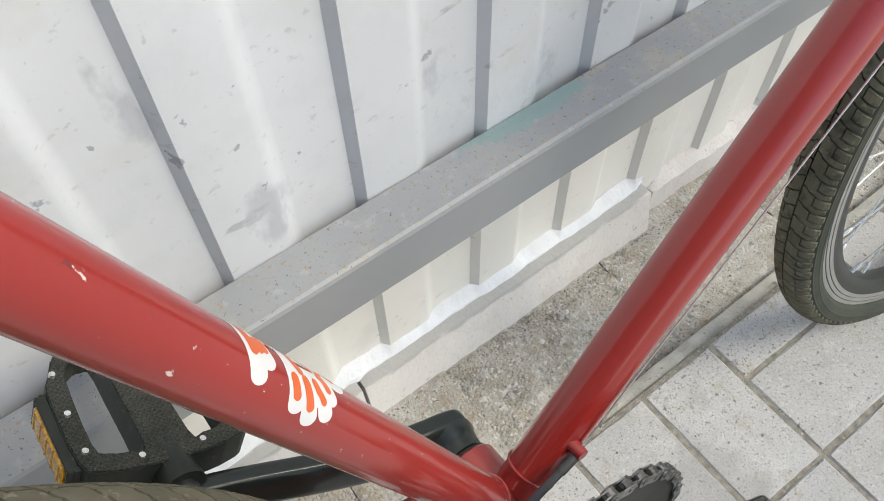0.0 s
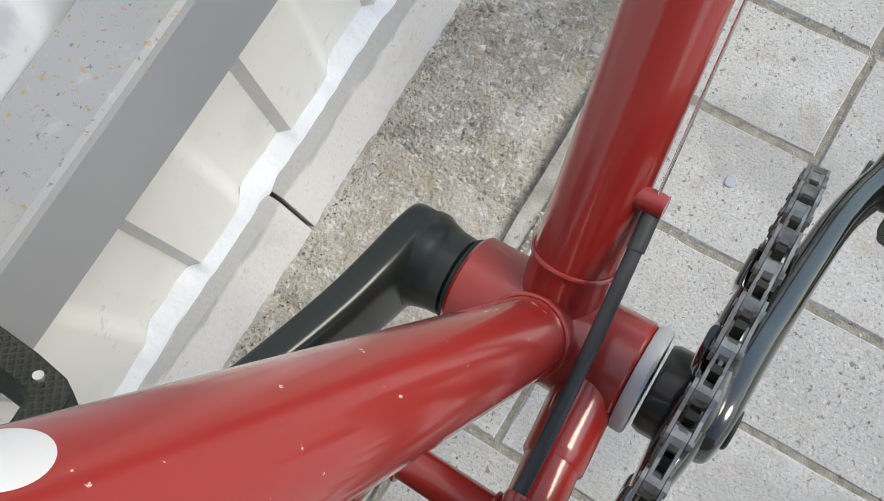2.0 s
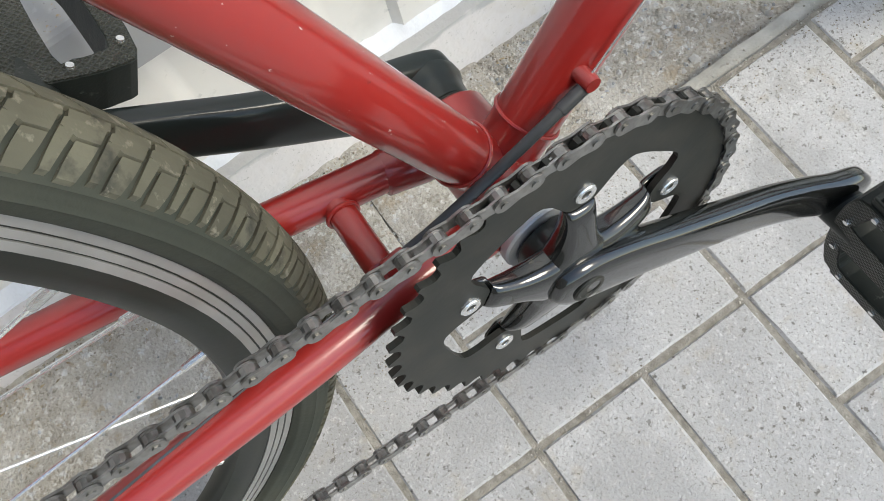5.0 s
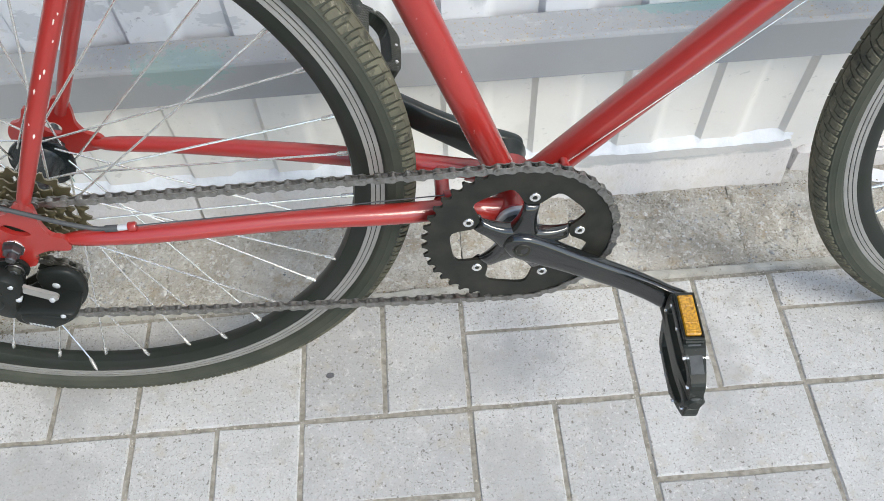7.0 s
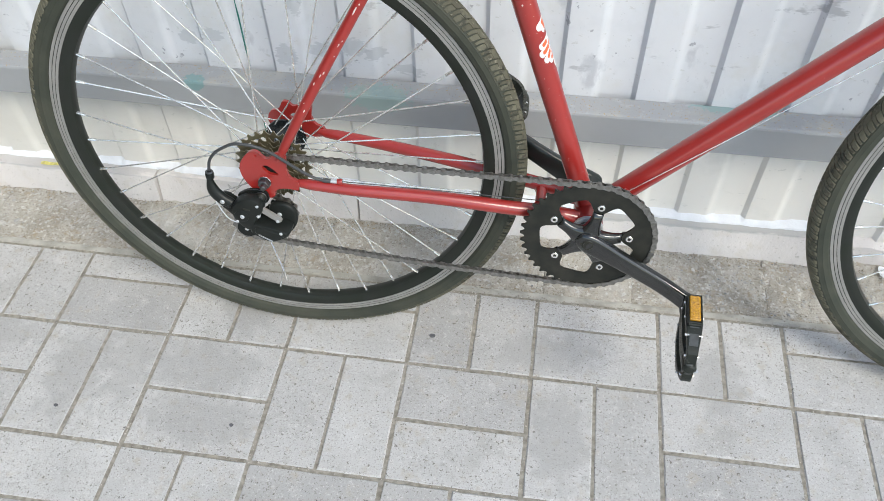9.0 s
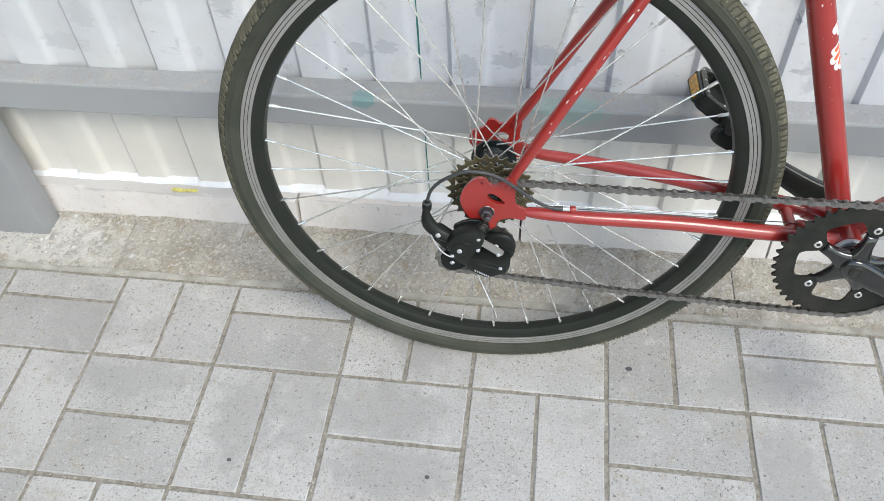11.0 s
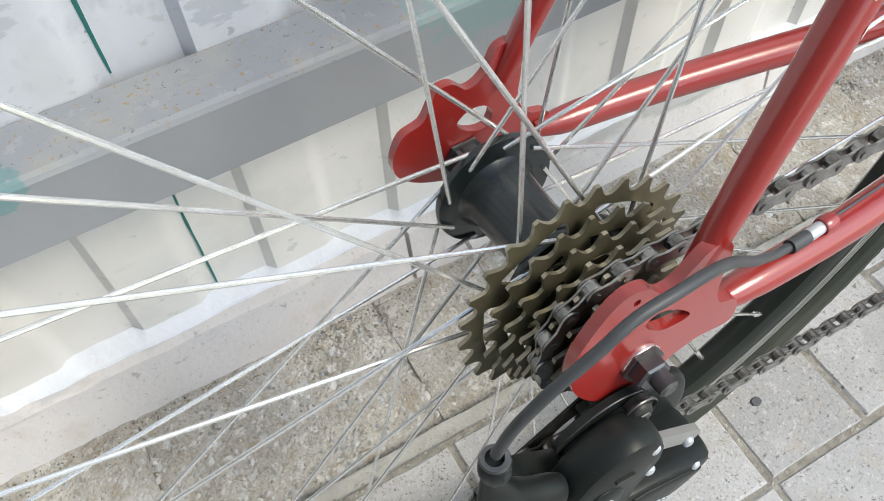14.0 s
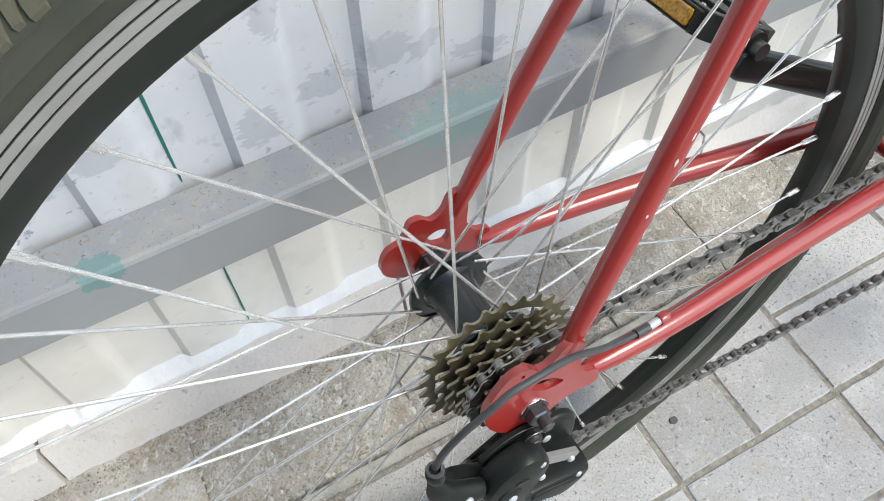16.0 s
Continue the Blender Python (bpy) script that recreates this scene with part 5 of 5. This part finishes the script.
# ---- pedals ----
def pedal(s, x, z, tilt, skew=0.0, long=1.0, wide=0.93):
    """Platform pedal: the spindle runs along y, the platform lies in x-y before tilting."""
    o = rounded([(-0.047, 0.012), (-0.047, 0.060), (-0.041, 0.076), (-0.033, 0.092), (-0.022, 0.098), (0.022, 0.098), (0.033, 0.092), (0.041, 0.076), (0.047, 0.060), (0.047, 0.012), (0.036, 0.003), (0.014, 0.0), (-0.014, 0.0), (-0.036, 0.003)], 3)
    wins = []
    for q in (-1, 1):
        w = [(q * 0.013, 0.016), (q * 0.013, 0.080), (q * 0.018, 0.087), (q * 0.026, 0.084), (q * 0.034, 0.070), (q * 0.037, 0.022), (q * 0.031, 0.014), (q * 0.020, 0.012)]
        wins.append(rounded(w, 3))
    def taper(bm):
        for v in bm.verts:
            v.co.y *= 1 - 0.38 * max(0.0, min(1.0, (v.co.z - 0.060) / 0.036))
        return bm
    bm = taper(plate(bmesh.new(), o, -0.010, 0.010, wins))
    body = part("pedal", bm, PEDAL, bicycle, "black plastic platform pedal with amber reflectors", smooth=False)
    lie = Matrix(((1, 0, 0, 0), (0, 0, 1, 0), (0, 1, 0, 0), (0, 0, 0, 1)))
    body.matrix_basis = Matrix.Translation((x, s * 0.0980, z)) @ pose(0, 0, 0, 0, tilt, skew) @ Matrix.Diagonal((wide, s * long, 1, 1)) @ lie
    for y0, y1 in ((-0.0106, -0.0099), (0.0099, 0.0106)):
        part("grip_face", taper(plate(bmesh.new(), [(u * 0.985, 0.049 + (v - 0.049) * 0.985) for u, v in o], y0, y1, [[(cu + (u - cu) * 1.04, cv + (v - cv) * 1.03) for u, v in w] for w in wins for cu, cv in ((sum(p[0] for p in w) / len(w), sum(p[1] for p in w) / len(w)),)])), KNURLED, body, "knurled black grip face", smooth=False)
    part("spindle_barrel", tube(bmesh.new(), [(0, 0, -0.012), (0, 0, 0.02), (0, 0, 0.07), (0, 0, 0.098), (0, 0, 0.101)], [0.0125, 0.0105, 0.0095, 0.0095, 0.006], 18), PEDAL, body)
    part("spindle", tube(bmesh.new(), [(0, 0, -0.020), (0, 0, -0.006)], 0.0075, 12), DULL, body)
    for q in (-1, 1):
        flush = 0.0066 * q if s > 0 and q > 0 else 0.0
        part("reflector", box(bmesh.new(), q * 0.0500 - flush, q * 0.0543 - flush, -0.0070, 0.0070, 0.014, 0.058, 0.0012, 1), AMBER, body, "amber plastic reflector", smooth=False)
        for k in range(5):
            part("reflector_rib", box(bmesh.new(), q * 0.0538 - flush, q * 0.0548 - flush, -0.0064, 0.0064, 0.0175 + 0.0090 * k, 0.0185 + 0.0090 * k, 0.0003, 1), AMBER, body, smooth=False)
        for lip in (-1, 1):
            part("reflector_lip", box(bmesh.new(), q * 0.0470 - flush, q * 0.0534 - flush, lip * 0.0074, lip * 0.0092, 0.011, 0.061, 0.0006, 1), PEDAL, body, smooth=False)
            end = 0.0120 if lip < 0 else 0.0610
            part("reflector_bracket", box(bmesh.new(), q * 0.0430 - flush, q * 0.0528 - flush, -0.0085, 0.0085, end - 0.0016, end + 0.0016, 0.0008, 1), PEDAL, body, smooth=False)
        part("reflector_frame", box(bmesh.new(), q * 0.0440 - flush, q * 0.0505 - flush, -0.0088, 0.0088, 0.010, 0.064, 0.0012, 1), PEDAL, body, smooth=False)
        part("end_panel", plate(bmesh.new(), [(q * 0.0468, 0.0635), (q * 0.0360, 0.0885), (q * 0.0345, 0.0880), (q * 0.0450, 0.0630)], -0.0056, 0.0056), GREY_PLASTIC, body, "grey plastic end panel", smooth=False)
        for yy in (-1, 1):
            for u, v in ((q * 0.042, 0.018), (q * 0.042, 0.044), (q * 0.040, 0.074), (q * 0.017, 0.0065), (q * 0.020, 0.0925)):
                bm = bmesh.new()
                tube(bm, [(u, yy * 0.0060, v), (u, yy * (0.0122 if v < 0.07 else 0.0090 if v > 0.09 else 0.0112), v)], [0.0021, 0.0018], 10)
                part("pin", bm, STEEL, body)
    part("end_cap", box(bmesh.new(), -0.011, 0.011, -0.0050, 0.0050, 0.0965, 0.0995, 0.0028, 2), GREY_PLASTIC, body, "grey oval end cap")
    return body


pedal(-1, PX - 0.003, PZ - 0.008, 88, -4)
pedal(1, LX + 0.007, LZ + 0.014, 32, 0, 1.06, 1.00)

# ---- sticker on the seat tube ----
def sticker():
    """Plain blob shapes in orange with white rims, wrapped on the tube."""
    ax = Vector((-0.370, 0, 1)).normalized()
    side = Vector((0, -1, 0))
    fwd = side.cross(ax) * -1
    if fwd.x < 0:
        fwd = -fwd
    def wrap(u, v, lift):
        a = u / 0.0143
        c = P0 + ax * v
        return c + (fwd * math.cos(a) + side * math.sin(a)) * (0.0143 + lift)
    def strokes(rows, lift):
        """One sheet in the shape of joined round-ended strokes (u0, v0, u1, v1, radius), cut out of a fine net of cells."""
        squash = 1.25
        def away(u, v):
            best = 1.0
            for u0, v0, u1, v1, r in rows:
                du, dv, pu, pv = u1 - u0, (v1 - v0) / squash, u - u0, (v - v0) / squash
                t = max(0.0, min(1.0, (pu * du + pv * dv) / (du * du + dv * dv)))
                best = min(best, math.hypot(pu - t * du, pv - t * dv) - r)
            return best
        step, bm = 0.0005, bmesh.new()
        u0, v0 = -0.012, 0.229
        net = [[away(u0 + step * i, v0 + step * j) for j in range(154)] for i in range(72)]
        made = {}
        def vert(u, v):
            key = (round(u, 6), round(v, 6))
            if key not in made:
                made[key] = bm.verts.new(wrap(u, v, lift))
            return made[key]
        for i in range(71):
            for j in range(153):
                ring = [(i, j), (i + 1, j), (i + 1, j + 1), (i, j + 1)]
                if min(net[x][y] for x, y in ring) >= 0:
                    continue
                poly = []
                for k in range(4):
                    (x, y), (x2, y2) = ring[k], ring[(k + 1) % 4]
                    d, d2 = net[x][y], net[x2][y2]
                    if d < 0:
                        poly.append((u0 + step * x, v0 + step * y))
                    if (d < 0) != (d2 < 0):
                        f = min(0.98, max(0.02, d / (d - d2)))
                        poly.append((u0 + step * (x + (x2 - x) * f), v0 + step * (y + (y2 - y) * f)))
                if len(poly) > 2:
                    bm.faces.new([vert(u, v) for u, v in poly])
        return bm
    white = strokes(((-0.0040, 0.2420, -0.0025, 0.2392, 0.0060), (-0.0065, 0.3000, -0.0048, 0.2480, 0.0044), (-0.0050, 0.2560, -0.0005, 0.2450, 0.0034), (-0.0050, 0.3004, 0.0120, 0.2914, 0.0036), (-0.0050, 0.2937, 0.0062, 0.2869, 0.0034), (-0.0060, 0.3004, -0.0040, 0.2869, 0.0034), (0.0010, 0.2973, 0.0050, 0.2912, 0.0034), (-0.0050, 0.2765, 0.0060, 0.2723, 0.0032), (0.0060, 0.2716, 0.0152, 0.2677, 0.0036), (0.0060, 0.2650, 0.0172, 0.2579, 0.0037), (0.0040, 0.2564, 0.0136, 0.2490, 0.0036), (-0.0010, 0.2503, 0.0074, 0.2462, 0.0035), (-0.0060, 0.2747, -0.0040, 0.2454, 0.0034), (0.0100, 0.2662, 0.0095, 0.2515, 0.0036), (0.0050, 0.2698, 0.0030, 0.2490, 0.0036)), 0.00007)
    film = part("sticker", white, WHITE_FILM, bicycle, "white and orange sticker of wavy lobes")
    orange = strokes(((-0.0060, 0.2432, -0.0025, 0.2402, 0.0018), (-0.0030, 0.2490, 0.0010, 0.2525, 0.0014), (-0.0050, 0.2810, -0.0020, 0.2835, 0.0014), (0.0010, 0.2690, 0.0034, 0.2665, 0.0016), (-0.0030, 0.2985, 0.0048, 0.2948, 0.0020), (0.0010, 0.2924, 0.0036, 0.2912, 0.0017), (-0.0020, 0.2894, 0.0026, 0.2879, 0.0017), (0.0072, 0.2711, 0.0126, 0.2686, 0.0019), (0.0062, 0.2637, 0.0142, 0.2593, 0.0019), (0.0050, 0.2571, 0.0078, 0.2549, 0.0017), (0.0084, 0.2537, 0.0104, 0.2515, 0.0016), (0.0010, 0.2505, 0.0050, 0.2478, 0.0017), (-0.0040, 0.2716, 0.0005, 0.2693, 0.0014), (-0.0045, 0.2601, -0.0010, 0.2564, 0.0014)), 0.00016)
    part("sticker_centre", orange, ORANGE_FILM, film, "orange sticker strokes")


sticker()

# ---- paint marks on the fence and beam ----
def streak(name, x0, x1, z0, z1, y, material, label, parent=None, n=12, seed=1):
    """A thin run of paint with ragged sides, standing just off a face."""
    bm = bmesh.new()
    rows = []
    for i in range(n + 1):
        t = i / n
        z = z0 + (z1 - z0) * t
        w = 0.75 + 0.5 * noise.noise((t * 9, seed, 2)) if 0 < i < n else 0.35
        c = (x0 + x1) / 2 + 0.15 * (x1 - x0) * noise.noise((t * 5, seed, 7))
        h = (x1 - x0) / 2 * w
        rows.append([bm.verts.new(p) for p in ((c - h, y, z), (c + h, y, z), (c + h, y + 0.0006, z), (c - h, y + 0.0006, z))])
    for A, B in zip(rows, rows[1:]):
        for k in range(4):
            bm.faces.new((A[k], A[(k + 1) % 4], B[(k + 1) % 4], B[k]))
    bm.faces.new(rows[0])
    bm.faces.new(rows[-1][::-1])
    return tagged(finish(name, bm, material, parent), label, "paint mark", kind="structure")


yw = wall_y(-0.518)
streak("paint_drip_trim", -0.5196, -0.5164, 0.304, 0.62, yw - 0.0012, GREEN, "thin dark green paint drip down the fence", n=30)
streak("paint_drip_trim", -0.5192, -0.5168, 0.062, 0.242, yw - 0.0012, GREEN, "thin dark green paint drip down the fence", n=24, seed=4)
# ---- litter and grit ----
def sheet(name, pts, z, material, label, cat):
    bm = bmesh.new()
    vs = [bm.verts.new((x, y, z + 0.0015 * noise.noise((x * 60, y * 60, 3)))) for x, y in pts]
    bm.faces.new(vs)
    r = bmesh.ops.extrude_face_region(bm, geom=bm.faces[:])
    bmesh.ops.translate(bm, vec=(0, 0, 0.0007), verts=[g for g in r["geom"] if isinstance(g, bmesh.types.BMVert)])
    return tagged(finish(name, bm, material), label, cat)


sheet("paper_scrap", rounded([(0.606, 0.326), (0.604, 0.303), (0.622, 0.296), (0.650, 0.293), (0.676, 0.287), (0.684, 0.296), (0.678, 0.306), (0.650, 0.312), (0.628, 0.318)], 3), -0.0125, FILLER, "torn white paper scrap on the rough concrete", "paper")
sheet("tape_scrap", rounded([(-0.988, 0.3215), (-0.968, 0.3205), (-0.942, 0.3230), (-0.943, 0.3290), (-0.966, 0.3275), (-0.986, 0.3290)], 3), 0.0490, YELLOW, "torn yellow tape scrap with dark marks on the kerb", "tape")


def stones(name, count, place, sizes, material, label, seed):
    rng = random.Random(seed)
    verts, faces = [], []
    for _ in range(count):
        x, y, z = place(rng)
        r = rng.uniform(*sizes) * rng.choice((0.6, 0.8, 1.0))
        b = len(verts)
        t = rng.uniform(0, 3.1)
        for a in range(5):
            k = rng.uniform(0.7, 1.25) * r
            verts.append((x + k * math.cos(t + a * 1.257), y + k * math.sin(t + a * 1.257), z + r * rng.uniform(-.2, .15)))
        verts.append((x, y, z + r * rng.uniform(0.35, 0.7)))
        verts.append((x, y, z - r * 0.6))
        faces += [(b + a, b + (a + 1) % 5, b + 5) for a in range(5)] + [(b + (a + 1) % 5, b + a, b + 6) for a in range(5)]
    me = bpy.data.meshes.new(name)
    me.from_pydata(verts, [], faces)
    me.materials.append(material)
    return tagged(new(name, me), label, "grit", kind="stuff")


def on_strip(r):
    return r.uniform(-1.5, 0.95), min(0.310, max(0.178, r.gauss(0.30, 0.03) if r.random() < 0.35 else r.uniform(0.178, 0.31))), -0.0172


def on_joint(r):
    if r.random() < 0.55:
        return r.uniform(-1.6, 0.95), 0.1585 + r.gauss(0, 0.004), -0.0014
    k = r.randint(-8, 5)
    if r.random() < 0.5:
        return k * M + r.uniform(-.0018, .0018), r.uniform(-0.6, 0.155), -0.0013
    return r.uniform(-1.6, 0.95), r.choice((0, -1, -2)) * M + r.uniform(-.0018, .0018), -0.0013


stones("gravel_grit", 7500, on_strip, (0.0006, 0.0026), GRIT, "small grey and brown stones embedded in worn concrete", 3)
stones("aggregate", 2600, lambda r: (r.uniform(-1.5, 0.95) if r.random() < 0.45 else r.uniform(-1.3, -0.05), r.uniform(0.180, 0.308), -0.0188), (0.0018, 0.0056), MORTAR, "pale flat pebbles set flush in worn concrete", 41)
stones("gravel_chips", 1300, on_strip, (0.0006, 0.0024), BLUE_GRIT, "small blue-grey stone chips embedded in worn concrete", 13)


def on_mortar(r):
    return r.gauss(-1.20, 0.07), min(0.30, max(0.185, r.gauss(0.235, 0.03))), -0.0150


stones("mortar_crumbs", 170, on_mortar, (0.0015, 0.0085), MORTAR, "broken pale mortar crumbs beside the fence post", 15)
stones("joint_grit", 3400, on_joint, (0.0006, 0.0018), GRIT, "fine sand grit lying in the paving joints", 5)


def on_pavers(r):
    return r.uniform(-1.6, 1.0), min(0.156, 0.157 - abs(r.gauss(0, 0.035))) if r.random() < 0.6 else r.uniform(-0.6, 0.155), 0.0002


stones("loose_grit", 6000, on_pavers, (0.0003, 0.0010), DIRT, "scattered fine brown grit on the paving", 9)


def litter(count, seed):
    """Dry straw and leaf slivers blown against the kerb foot and the edging."""
    rng = random.Random(seed)
    verts, faces = [], []
    for _ in range(count):
        k = rng.random()
        x = rng.gauss(rng.choice((-1.05, -0.55, -0.2, 0.3, 0.62)), 0.16)
        y, z = (min(0.311, 0.309 - abs(rng.gauss(0, 0.012))), -0.0135) if k < 0.75 else (0.1775 + abs(rng.gauss(0, 0.006)), -0.0135)
        ln, w, a = rng.uniform(0.0015, 0.0045), rng.uniform(0.0004, 0.0010), rng.uniform(0, 3.1)
        c, s = math.cos(a), math.sin(a)
        b = len(verts)
        for u, v, h in ((-1, 0, 0), (-0.3, -1, 0.0007), (0.4, -0.8, 0.0009), (1, 0, 0.0002), (0.3, 1, 0.0012), (-0.4, 0.8, 0.0010)):
            verts.append((x + u * ln * c - v * w * s, y + u * ln * s * 0.5 + v * w * c, z + h))
        faces += [(b, b + 1, b + 5), (b + 1, b + 2, b + 4, b + 5), (b + 2, b + 3, b + 4)]
    me = bpy.data.meshes.new("dry_litter")
    me.from_pydata(verts, [], faces)
    me.materials.append(STRAW)
    return tagged(new("dry_litter", me), "dry straw and leaf slivers along the kerb foot", "litter", kind="stuff")


litter(260, 21)
stones("kerb_grit", 1900, lambda r: (r.uniform(-1.22, 0.95), min(0.3105, 0.3115 - abs(r.gauss(0, 0.010))), -0.0135 + r.uniform(-0.001, 0.002)), (0.0004, 0.0014), DIRT, "brown grit swept against the kerb foot", 33)
stones("dirt_heap", 700, lambda r: (r.gauss(-0.655, 0.035), min(0.172, r.gauss(0.158, 0.010)), 0.0005), (0.0005, 0.0018), DIRT, "small heap of brown dirt on the edging", 31)


def gum(x, y, r, material, label, seed):
    rng = random.Random(seed)
    bm = bmesh.new()
    lo = [bm.verts.new((x + r * rng.uniform(0.88, 1.1) * math.cos(a), y + r * 0.8 * rng.uniform(0.88, 1.1) * math.sin(a), 0.0)) for a in (2 * math.pi * k / 20 for k in range(20))]
    hi = [bm.verts.new((x + (v.co.x - x) * 0.8, y + (v.co.y - y) * 0.8, 0.0016)) for v in lo]
    for k in range(20):
        bm.faces.new((lo[k], lo[(k + 1) % 20], hi[(k + 1) % 20], hi[k]))
    bm.faces.new(hi)
    return tagged(finish("pebble", bm, material, smooth=True), label, "pebble", "pebbles on the paving")


gum(-0.170, 0.058, 0.0052, DARK_STONE, "small dark flat pebble on the paving", 1)
gum(0.262, 0.048, 0.0060, PALE_STONE, "small pale grey blot on the paving", 2)
gum(-0.455, -0.150, 0.0035, DARK_STONE, "small dark flat pebble on the paving", 3)
gum(-0.745, -0.155, 0.0035, DARK_STONE, "small dark flat pebble on the paving", 4)

lay_pavers()
